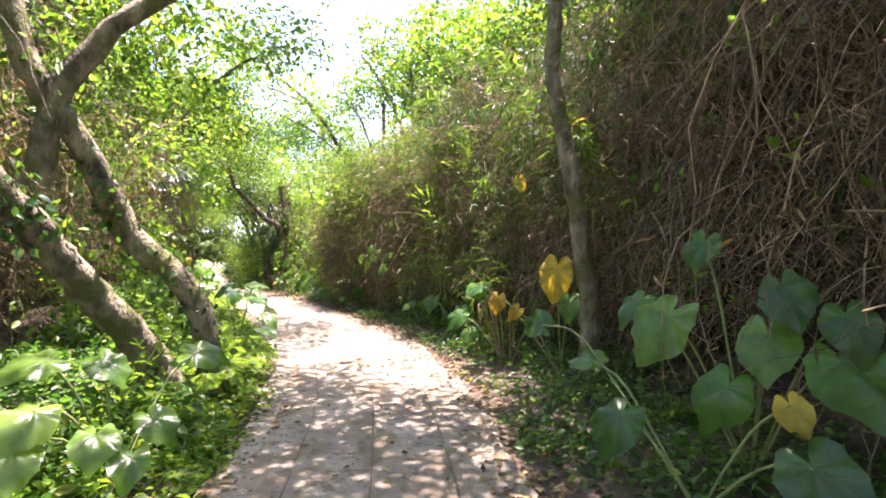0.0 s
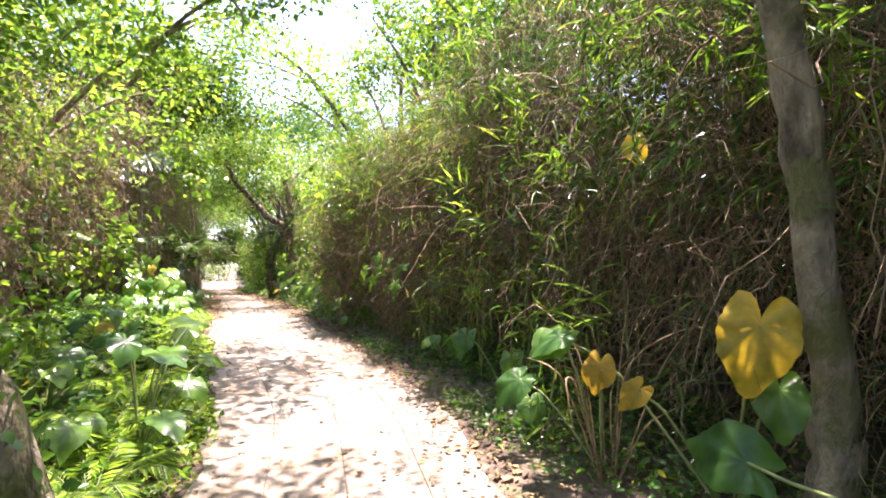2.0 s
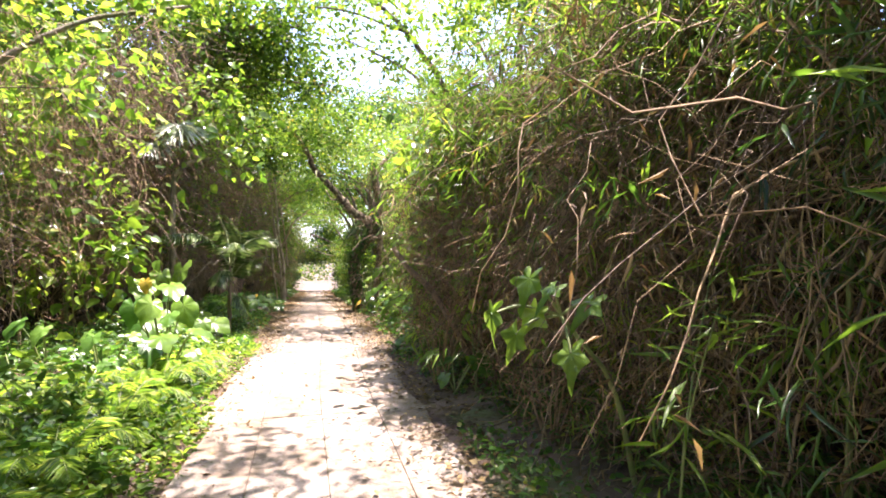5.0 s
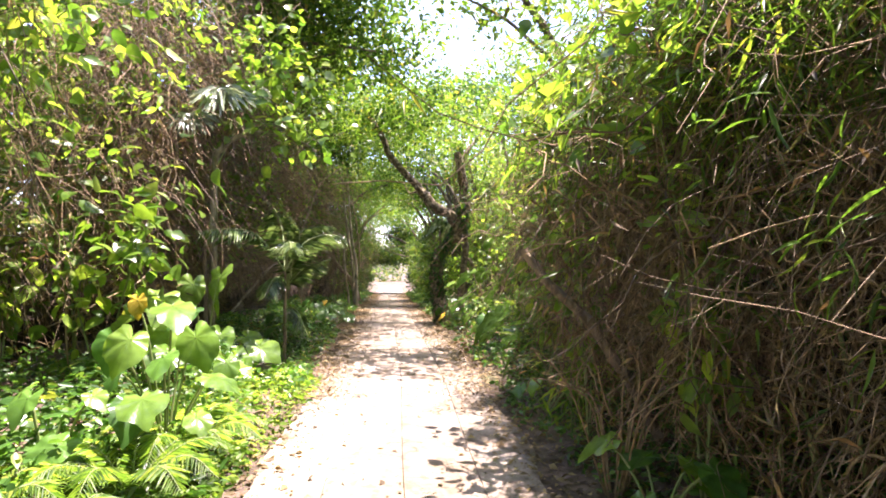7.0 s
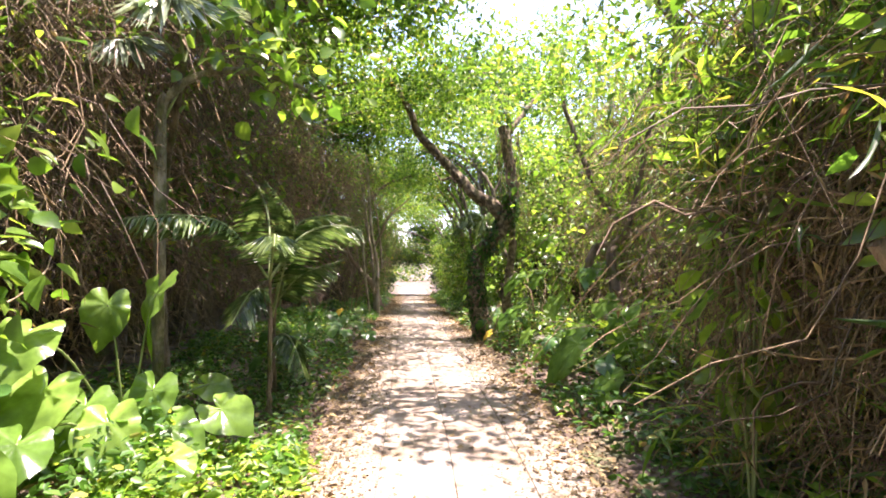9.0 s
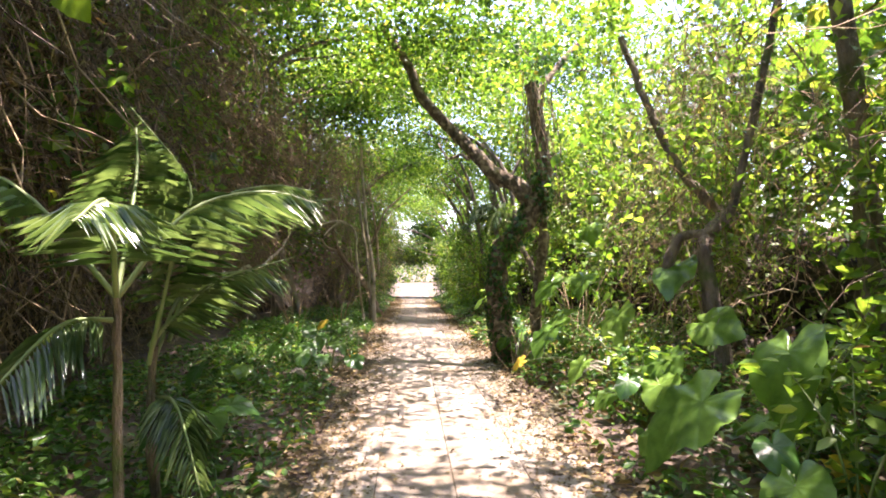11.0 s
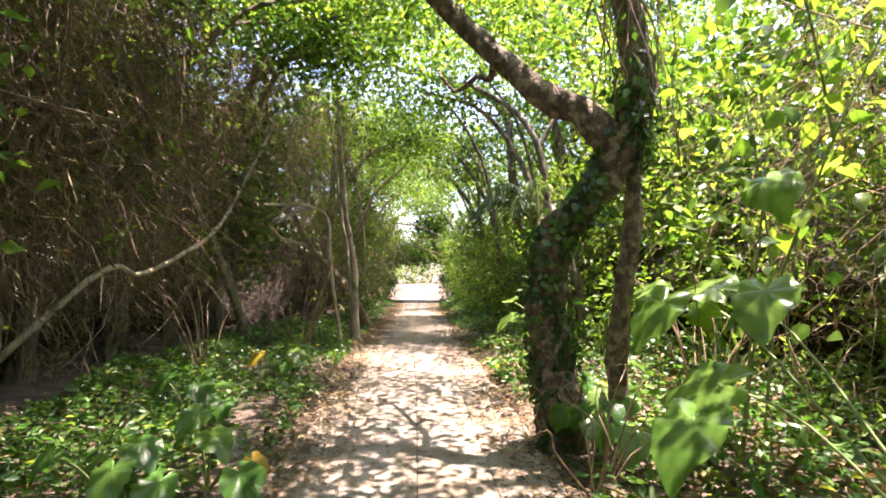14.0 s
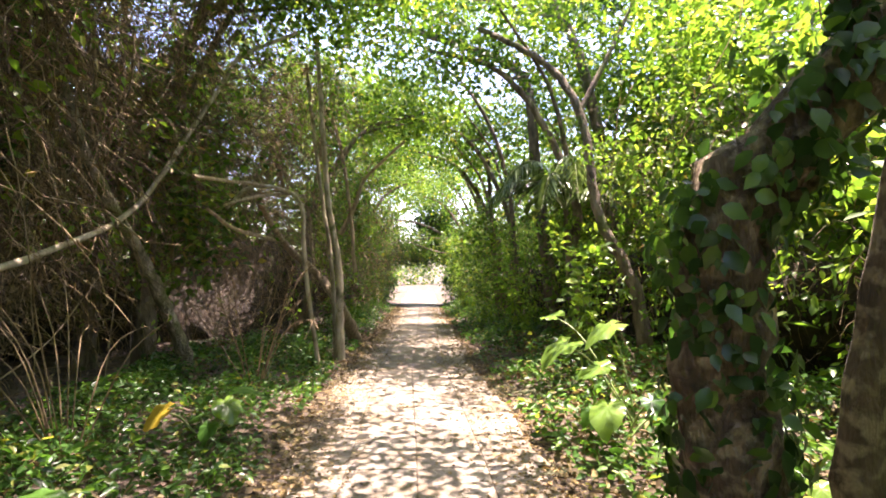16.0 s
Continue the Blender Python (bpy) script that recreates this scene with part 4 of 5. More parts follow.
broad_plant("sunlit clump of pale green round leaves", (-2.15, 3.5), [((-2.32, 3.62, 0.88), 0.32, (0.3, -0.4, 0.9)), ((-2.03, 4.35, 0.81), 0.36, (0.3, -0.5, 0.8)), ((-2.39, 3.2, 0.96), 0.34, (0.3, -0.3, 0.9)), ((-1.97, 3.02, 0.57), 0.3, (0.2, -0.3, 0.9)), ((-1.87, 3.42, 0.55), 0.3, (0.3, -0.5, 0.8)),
            ((-2.01, 2.49, 0.66), 0.3, (0.3, -0.4, 0.9)), ((-1.78, 3.02, 0.44), 0.26, (0.3, -0.4, 0.9)), ((-2.01, 2.62, 0.81), 0.3, (0.3, -0.3, 0.9))], mat=M_BIG_LIT)
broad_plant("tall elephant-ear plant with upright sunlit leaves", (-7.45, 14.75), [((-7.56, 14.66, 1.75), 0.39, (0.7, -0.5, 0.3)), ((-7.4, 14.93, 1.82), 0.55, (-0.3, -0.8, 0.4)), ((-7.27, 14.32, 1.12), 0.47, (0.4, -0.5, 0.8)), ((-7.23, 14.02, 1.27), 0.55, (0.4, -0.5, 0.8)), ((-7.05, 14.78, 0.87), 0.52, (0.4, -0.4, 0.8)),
            ((-7.04, 14.31, 1.04), 0.47, (0.5, -0.5, 0.7)), ((-7.28, 14.82, 1.12), 0.44, (0.4, -0.6, 0.6)), ((-7.26, 13.96, 1.64), 0.47, (0.4, -0.3, 0.9)), ((-7.39, 15.45, 1.02), 0.34, (0.4, -0.5, 0.8)), ((-6.93, 13.73, 1.1), 0.44, (0.4, -0.3, 0.9)), ((-6.75, 14.5, 0.8), 0.4, (0.3, -0.4, 0.9)), ((-6.9, 15.1, 0.95), 0.42, (0.3, -0.5, 0.8)), ((-7.6, 14.3, 0.9), 0.46, (0.4, -0.5, 0.8)), ((-7.1, 13.6, 0.75), 0.44, (0.3, -0.4, 0.9))], mat=M_BIG_LIT)
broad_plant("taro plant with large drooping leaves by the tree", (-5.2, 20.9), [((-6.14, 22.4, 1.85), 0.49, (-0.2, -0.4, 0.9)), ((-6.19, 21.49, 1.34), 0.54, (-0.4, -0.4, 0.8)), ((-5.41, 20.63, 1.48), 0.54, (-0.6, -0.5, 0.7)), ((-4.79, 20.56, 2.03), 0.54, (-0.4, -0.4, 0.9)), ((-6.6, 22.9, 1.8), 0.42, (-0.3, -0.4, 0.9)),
            ((-4.94, 19.67, 1.15), 0.51, (-0.5, -0.5, 0.8)), ((-5.76, 20.22, 0.96), 0.34, (-0.5, -0.5, 0.8)), ((-4.97, 19.37, 0.99), 0.44, (-0.5, -0.4, 0.8)), ((-6.54, 20.62, 0.87), 0.24, (-0.5, -0.5, 0.7), M_YELLOW), ((-4.59, 19.69, 1.52), 0.49, (-0.6, -0.4, 0.7))], droop=0.25, mat=M_BIG_LIT)
broad_plant("taro plant leaning over the verge", (-4.2, 18.4), [((-4.7, 18.2, 1.15), 0.67, (-0.5, -0.5, 0.8)), ((-4.2, 18.3, 1.5), 0.61, (-0.6, -0.4, 0.7)), ((-4.9, 18.6, 0.8), 0.41, (-0.5, -0.5, 0.8)), ((-4.3, 17.6, 0.9), 0.44, (-0.5, -0.4, 0.8))], droop=0.25, mat=M_BIG_LIT)
broad_plant("broad sunlit leaves behind the ivy tree", (-6.0, 22.3), [((-6.5, 22.2, 1.75), 0.49, (-0.3, -0.6, 0.8)), ((-5.92, 21.7, 1.87), 0.44, (-0.3, -0.5, 0.8)), ((-6.19, 22.57, 1.64), 0.29, (-0.3, -0.8, 0.5)), ((-6.33, 21.28, 1.17), 0.51, (-0.3, -0.4, 0.9)), ((-5.87, 21.89, 2.56), 0.41, (-0.4, -0.5, 0.8))], droop=0.25, mat=M_BIG_LIT)
broad_plant("layered horizontal sunlit leaves at the verge", (-7.9, 25.6), [((-8.5, 25.25, 1.29), 0.42, (-0.2, -0.3, 1)), ((-8.16, 25.81, 1.42), 0.4, (-0.2, -0.3, 1)), ((-8.8, 26.21, 1.45), 0.3, (-0.2, -0.3, 1)), ((-8.07, 24.71, 0.9), 0.34, (-0.2, -0.4, 0.9)), ((-8.2, 25.3, 1.1), 0.34, (-0.2, -0.3, 1))], mat=M_BIG_LIT)
broad_plant("lobed drooping leaves of a sapling before the brown thicket", (-0.75, 10.9), [((-1.37, 10.26, 1.83), 0.27, (-0.4, -0.8, 0.5)), ((-1.57, 10.16, 1.64), 0.26, (-0.7, -0.6, 0.2)), ((-1.44, 10.17, 1.53), 0.25, (-0.5, -0.8, 0.2)), ((-1.34, 10.26, 1.64), 0.24, (0.2, -0.9, 0.3)), ((-1.15, 10.14, 1.44), 0.27, (-0.3, -0.8, 0.4)), ((-1.04, 10.32, 1.7), 0.28, (-0.3, -0.6, 0.7)), ((-1.24, 10.25, 1.78), 0.22, (-0.3, -0.5, 0.8))], mat=M_BIG_LIT, lobes=0.42, crown=(-1.2, 10.35, 1.62))
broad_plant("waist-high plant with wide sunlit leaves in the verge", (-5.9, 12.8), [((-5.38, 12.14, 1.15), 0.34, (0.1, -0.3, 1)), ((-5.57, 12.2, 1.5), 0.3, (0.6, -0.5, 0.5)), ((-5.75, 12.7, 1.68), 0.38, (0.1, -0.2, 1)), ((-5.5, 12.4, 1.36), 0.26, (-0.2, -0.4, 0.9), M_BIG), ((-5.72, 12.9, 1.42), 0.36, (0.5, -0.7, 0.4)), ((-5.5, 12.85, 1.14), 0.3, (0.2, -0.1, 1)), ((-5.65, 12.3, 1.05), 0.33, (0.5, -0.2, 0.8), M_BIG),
            ((-6.0, 12.4, 1.45), 0.3, (0.3, -0.8, 0.4), M_BIG), ((-6.05, 12.65, 1.72), 0.17, (0.3, -0.8, 0.4), M_YELLOW), ((-5.85, 12.35, 1.25), 0.24, (-0.3, -0.6, 0.7), M_BIG), ((-5.95, 13.05, 1.6), 0.28, (0.1, -0.5, 0.9), M_BIG), ((-5.6, 13.1, 1.2), 0.24, (0.5, -0.5, 0.6)), ((-5.3, 12.5, 0.95), 0.22, (0.2, -0.3, 0.9))], mat=M_BIG_LIT)
broad_plant("plant with broad flat green leaves among the weeds", (-2.75, 7.0), [((-2.42, 6.73, 1.1), 0.36, (0.1, -0.1, 1)), ((-2.6, 6.6, 1.2), 0.26, (0.5, -0.4, 0.7), M_BIG), ((-2.6, 7.3, 1.25), 0.32, (0.1, -0.25, 1)), ((-2.1, 6.2, 0.78), 0.28, (0.1, -0.1, 1), M_BIG), ((-2.3, 6.85, 0.85), 0.26, (0.3, -0.4, 0.8)), ((-2.8, 7.8, 1.15), 0.28, (0.2, -0.5, 0.8)), ((-2.95, 7.2, 1.2), 0.26, (-0.2, -0.6, 0.7), M_BIG), ((-2.5, 7.6, 0.9), 0.22, (0.4, -0.3, 0.8))], mat=M_BIG_LIT)
broad_plant("low plant with rounded leaves among dark creepers", (-9.3, 20.7), [((-9.15, 20.6, 0.95), 0.28, (0.1, -0.2, 1)), ((-9.0, 20.1, 0.85), 0.26, (0.2, -0.2, 1)), ((-8.82, 20.5, 0.78), 0.3, (0.1, -0.4, 0.9)), ((-9.45, 20.75, 1.0), 0.24, (0.4, -0.3, 0.8)), ((-8.95, 20.75, 0.75), 0.18, (0.3, -0.6, 0.7), M_YELLOW), ((-9.25, 20.25, 0.8), 0.2, (-0.2, -0.4, 0.9))])
VERGE = [(9.6, -2.0), (10.7, -2.3), (11.8, -2.5), (12.9, -2.2), (13.3, -2.9), (8.4, -2.4), (6.9, -2.0), (17.2, 2.0), (18.8, 1.8), (20.0, 2.4), (21.9, 1.3), (21.5, 1.55), (22.3, 1.75), (22.8, 2.0), (24.2, 1.7), (18.2, -1.9), (19.6, -2.2), (21.0, -1.8), (22.6, -2.1), (24.4, -1.7), (8.9, 1.6), (12.3, 1.45), (14.3, 1.45)]
for y_, o_ in VERGE:
    c_ = p(y_, o_)
    its = []
    for k in range(5):
        a = k * 1.3 + RNG.uniform(0, 0.8)
        rr = RNG.uniform(0.12, 0.34)
        hh = RNG.uniform(0.3, 0.65) if y_ < 16 and o_ < 0 else RNG.uniform(0.2, 0.45)
        x_, yy_ = c_[0] + math.cos(a) * rr, c_[1] + math.sin(a) * rr
        its.append(((x_, yy_, float(ground_z(x_, yy_)) + hh), RNG.uniform(0.16, 0.3), (math.cos(a) * 0.3, -0.35 + math.sin(a) * 0.3, 0.85), M_YELLOW if RNG.random() < 0.03 else (M_BIG_LIT if RNG.random() < 0.4 else M_BIG)))
    broad_plant("low plant with heart-shaped leaves in the verge", (c_[0], c_[1]), its, "verge plants")


# ---- palms ----
def frond(owner, pts, width, n=32, hang=0.5, label="", leaf=None, thick=1.0, single=True):
    P = spline(pts, 16)
    V, F = tubes(P[None], np.linspace(0.014, 0.004, 16)[None] * thick, 6)
    f = part("frond", mesh_of("frond", V, F, M_STEM, True), owner, label)
    t = np.linspace(0.18, 0.99, n)
    Q = np.stack([np.interp(t, np.linspace(0, 1, 16), P[:, k]) for k in range(3)], -1)
    T = unit(np.stack([np.interp(t, np.linspace(0, 1, 16), np.gradient(P, axis=0)[:, k]) for k in range(3)], -1))
    S = unit(np.cross(T, np.array([0, 0, 1.0])))
    L = width * np.sin(np.clip(t * 0.9 + 0.12, 0, 1) * np.pi) ** 0.6
    pos, tip = np.concatenate([Q, Q]), np.concatenate([S + T * 0.75, -S + T * 0.75])
    tip = tip + np.array([0, 0, -hang]) + RNG.standard_normal(tip.shape) * 0.07
    V, F = leaves(SLIM, pos, tip, np.tile([0.05, 0, 1.0], (len(pos), 1)), np.concatenate([L, L]) * RNG.uniform(0.85, 1.1, 2 * n))
    if single:
        for k in range(len(pos)):
            new("leaflet", mesh_of("leaflet", V[4 * k:4 * k + 4], [[0, 1, 2], [0, 2, 3]], leaf or M_PALM)).parent = f
    else:
        ob = new("blade", mesh_of("blade", V, F, leaf or M_PALM))
        ob.parent = f
        tagged(ob, kind="stuff")


palm = thing("palm", (-7.25, 16.05, 0.55), "young feather palm with arching fronds", "palm")
part("stem", limb_mesh("stem", [(-7.25, 16.05, 0.5), (-7.22, 16.02, 1.2), (-7.22, 16.0, 1.9)], 0.026, 0.018, M_BARK), palm)
for pts, w in [([(-7.23, 16.01, 1.9), (-7.45, 15.68, 2.4), (-7.6, 15.21, 2.46), (-7.75, 14.87, 2.4)], 0.42), ([(-7.23, 16.01, 1.9), (-7.08, 16.26, 2.31), (-6.93, 16.62, 2.45), (-6.74, 16.9, 2.4)], 0.42),
               ([(-7.23, 16.02, 1.8), (-7.2, 15.74, 1.8), (-7.1, 15.4, 1.55)], 0.34), ([(-7.22, 16.0, 1.9), (-7.5, 16.3, 2.5), (-7.9, 16.6, 2.9)], 0.4), ([(-7.22, 16.0, 1.9), (-7.0, 15.8, 2.3), (-6.75, 15.5, 2.2)], 0.34)]:
    frond(palm, pts, w)
palm2 = thing("palm", (-7.6, 16.6, 0.6), "feather palm with long fronds over the verge", "palm")
part("stem", limb_mesh("stem", [(-7.6, 16.55, 0.55), (-7.55, 16.45, 1.1), (-7.54, 16.45, 1.6)], 0.03, 0.02, M_BARK), palm2)
for pts, w in [([(-7.54, 16.45, 1.6), (-7.54, 16.61, 2.12), (-7.4, 16.95, 2.42), (-7.03, 17.43, 2.5)], 0.4), ([(-7.54, 16.42, 1.6), (-7.47, 16.54, 1.77), (-7.4, 16.79, 1.96), (-7.18, 17.2, 2.1)], 0.36), ([(-7.54, 16.42, 1.5), (-7.4, 16.46, 2.14), (-7.36, 16.52, 2.5), (-7.55, 16.3, 2.9)], 0.36),
               ([(-7.6, 16.6, 1.6), (-7.9, 17.2, 2.45), (-7.76, 17.6, 2.66), (-7.6, 18.0, 2.66)], 0.4), ([(-7.6, 16.5, 1.5), (-7.8, 16.9, 1.9), (-7.75, 17.4, 2.0), (-7.6, 17.7, 1.9)], 0.34), ([(-7.6, 16.5, 1.3), (-7.3, 16.4, 1.3), (-7.0, 16.3, 0.9)], 0.3)]:
    frond(palm2, pts, w)
far_palm = thing("palm", P3(29.0, 3.0, 0.1), "dark feather palm among the trees of the far verge", "palm")
c0 = np.array(P3(28.9, 2.8, 2.7))
part("stem", limb_mesh("stem", [P3(29.0, 3.0, 0.05), P3(29.0, 2.9, 1.4), tuple(c0)], 0.06, 0.045, M_BARK), far_palm)
for k in range(11):
    a, up = k * 0.571 + RNG.uniform(-0.15, 0.15), RNG.uniform(0.3, 0.9)
    d = np.array([math.cos(a), math.sin(a), 0])
    frond(far_palm, [c0, c0 + d * 0.5 + [0, 0, up], c0 + d * 1.1 + [0, 0, up * 0.9], c0 + d * 1.6 + [0, 0, up * 0.3 - 0.3]], 0.5, 30, 0.6, single=False)
fan = thing("fan_palm", (-9.0, 16.4, 0.6), "fan palm with pale split leaves above the thicket", "palm")
part("stem", limb_mesh("stem", [(-9.0, 16.4, 0.5), (-8.9, 16.2, 2.4), (-7.8, 15.5, 3.9)], 0.05, 0.03, M_BARK), fan)
for c, rr in [((-7.75, 15.3, 4.4), 0.62), ((-7.9, 15.9, 4.6), 0.5), ((-8.3, 15.3, 4.1), 0.5)]:
    a = np.linspace(-1.9, 1.9, 34)
    ax = unit(np.array([0.6, -0.35, -0.45]))
    sd = unit(np.cross(ax, [0.2, -0.5, 1.0]))
    tip = np.cos(a)[:, None] * ax + np.sin(a)[:, None] * sd + RNG.standard_normal((34, 3)) * 0.04
    V, F = leaves(BLADE, np.tile(c, (34, 1)), tip, np.tile([0.3, -0.5, 0.8], (34, 1)), rr * (0.75 + 0.3 * np.cos(a)))
    part("fan_leaf", mesh_of("fan_leaf", V, F, M_FAN), fan)
    part("stalk", limb_mesh("stalk", [(-7.8, 15.5, 3.85), tuple((np.array(c) + np.array([-7.8, 15.5, 4.2])) / 2), c], 0.014, 0.01, M_STEM, 8, 6), fan)

# ---- vines, stump ----
vine = new("climbing_vine", limb_mesh("climbing_vine", [(-12.33, 20.47, 0.63), (-11.93, 21.67, 1.93), (-12.20, 22.33, 1.91), (-12.53, 23.11, 2.11), (-12.95, 24.11, 2.49), (-13.13, 24.65, 2.95), (-13.21, 25.24, 3.76), (-13.29, 25.81, 4.54), (-13.21, 26.09, 5.01), (-12.91, 26.89, 5.60)], 0.032, 0.026, M_PALE, 40, 8))
tagged(vine, "thick pale vine sweeping up through the thicket", "vine")
stump = new("broken_branch", limb_mesh("broken_branch", [(-2.3, 13.75, 0.75), (-2.73, 13.72, 1.5), (-3.09, 13.68, 1.87), (-3.28, 13.65, 2.12)], 0.042, 0.03, M_BARK, 16, 8))
tagged(stump, "broken grey-brown branch jutting from the thicket", "branch")

arch = new("bare_branch", limb_mesh("bare_branch", [(-8.06, 15.51, 0.6), (-7.96, 15.41, 3.26), (-7.92, 15.46, 3.57), (-7.77, 15.63, 3.79), (-7.42, 15.84, 3.87), (-7.01, 16.06, 3.75), (-6.79, 16.11, 3.61)], 0.05, 0.02, M_MOSS, 24, 8))
tagged(arch, "bare arching branch over the dark thicket", "branch")
strands = RNG.standard_normal((46, 3)) * np.array([0.16, 0.12, 0.25]) + np.array([-6.75, 22.55, 4.7])
P = wander(strands, np.tile([0.0, 0, -1.0], (46, 1)), 11, RNG.uniform(0.09, 0.2, 46), 0.16, (0, 0, -0.25))
V, F = tubes(P, np.tile(np.linspace(0.006, 0.003, 11), (46, 1)) * RNG.uniform(0.6, 1.4, (46, 1)), 4)
part("hanging_strand", mesh_of("hanging_strand", V, F, M_TWIG, True), bent, "bundle of dry hanging strands", "stuff")
for base, n_, h_ in [((0.75, 6.55), 12, 1.3), ((-1.3, 11.6), 14, 0.9), ((-2.6, 13.3), 16, 1.2), ((-6.2, 22.9), 16, 1.5), ((-6.9, 21.7), 10, 0.8), ((-11.6, 22.8), 12, 1.4), ((-12.3, 25.4), 12, 1.6)]:
    b3 = np.array([base[0], base[1], float(ground_z(base[0], base[1]))])
    tuft = thing("dry_stalks", b3, "tuft of dry pale stalks in the verge", "stalks", "dry stalks")
    for k in range(n_):
        a = RNG.uniform(0, 6.28)
        top_ = b3 + np.array([math.cos(a) * h_ * 0.45, math.sin(a) * h_ * 0.45, h_ * RNG.uniform(0.5, 1.0)])
        mid_ = b3 * 0.5 + top_ * 0.5 + np.array([0, 0, 0.15 * h_]) + RNG.standard_normal(3) * 0.06
        foot = b3 + np.array([math.cos(a), math.sin(a), 0]) * 0.06
        part("stalk", limb_mesh("stalk", [foot, mid_, top_, top_ + RNG.standard_normal(3) * 0.15], 0.007, 0.003, M_TWIG, 12, 5, rough=0), tuft)

# ---- ground cover and litter ----
def cover(label, y0, y1, o0, o1, n, hmax, size, mat, name="ground_cover", base=0.7):
    y, o = RNG.uniform(y0, y1, n), RNG.uniform(o0, o1, n)
    pos = p(y, o)
    edge = np.clip((np.abs(o) - 1.15) / 0.8, 0.0, 1)
    dens = np.sin(pos[:, 0] * 2.3) * np.sin(pos[:, 1] * 1.9) * 0.5 + np.sin(pos[:, 0] * 5.1 + pos[:, 1] * 4.3) * 0.5
    keep = RNG.random(n) < base + 0.5 * dens - 0.55 * (1 - edge)
    pos, edge, dens = pos[keep], edge[keep], dens[keep]
    pos[:, 2] = ground_z(pos[:, 0], pos[:, 1]) + 0.015 + hmax * (0.25 + 0.75 * edge) * (0.65 + 0.35 * dens) * RNG.random(len(pos))
    tip, nrm = scatter_dirs(len(pos), 0.15, 0.4)
    V, F = leaves(LENS if y0 < 28 else KITE, pos, tip, nrm, size * (0.55 + 1.1 * RNG.random(len(pos))))
    tagged(new(name, mesh_of(name, V, F, mat)), label, "ground cover", kind="stuff")


cover("low sunlit green plants beside the path", -1, 16, -3.9, -1.15, 46000, 0.5, 0.07, M_COVER)
cover("carpet of dark green creepers under the thicket", 15.5, 30, -3.4, -1.15, 40000, 0.28, 0.06, M_COVER)
cover("green creepers along the far edge", 30, 46, -2.6, -1.15, 10000, 0.28, 0.07, M_COVER)
cover("small creeping plants at the foot of the thicket", -1, 16, 1.1, 2.9, 40000, 0.28, 0.055, M_COVER)
cover("mixed green plants along the verge", 15.6, 28, 1.15, 4.4, 30000, 0.5, 0.072, M_COVER)
cover("mixed green plants along the far verge", 28, 46, 1.15, 3.4, 15000, 0.55, 0.085, M_COVER)

cover("bright low weeds spilling onto the path edge", 3, 16, -2.1, -0.98, 26000, 0.32, 0.065, M_LIGHT, base=1.05)
cover("withered brown leaves among the verge plants", 15.6, 30, 1.2, 3.8, 12000, 0.42, 0.07, M_DRY, "dry_undergrowth")
cover("withered leaves among the creepers", 6, 30, -3.4, -1.3, 8000, 0.16, 0.06, M_DRY, "dry_undergrowth")


# ---- saplings and herbs ----
def sapling(label, base, height, n, size, mat, spread=0.35, shape=LENS, name="sapling", lean=(0, 0)):
    x, y = base[0], base[1]
    z = float(ground_z(x, y))
    t = thing(name, (x, y, z), label, "plant", "saplings")
    stems = max(2, int(spread * 8))
    L = []
    for k in range(stems):
        a = RNG.uniform(0, 6.28)
        L.append(spline([(x, y, z), (x + math.cos(a) * spread * 0.3 + lean[0] * 0.4, y + math.sin(a) * spread * 0.3 + lean[1] * 0.4, z + height * 0.5),
                         (x + math.cos(a) * spread + lean[0], y + math.sin(a) * spread + lean[1], z + height * RNG.uniform(0.75, 1.05))], 9))
    L = np.array(L)
    V, F = tubes(L, np.tile(np.linspace(0.009, 0.003, 9), (stems, 1)), 5)
    part("stem", mesh_of("stem", V, F, M_STEM, True), t)
    pos = L[RNG.integers(0, stems, n), RNG.integers(2, 9, n)] + RNG.standard_normal((n, 3)) * np.array([0.12, 0.12, 0.1]) * (0.5 + spread)
    tip, nrm = scatter_dirs(n, 0.45, 0.4)
    tip = tip + (pos - np.array([x, y, z + height * 0.5])) * 1.2
    V, F = leaves(shape, pos, tip, nrm, size * (0.55 + 0.8 * RNG.random(n)))
    part("foliage", mesh_of("foliage", V, F, mat), t, kind="stuff")


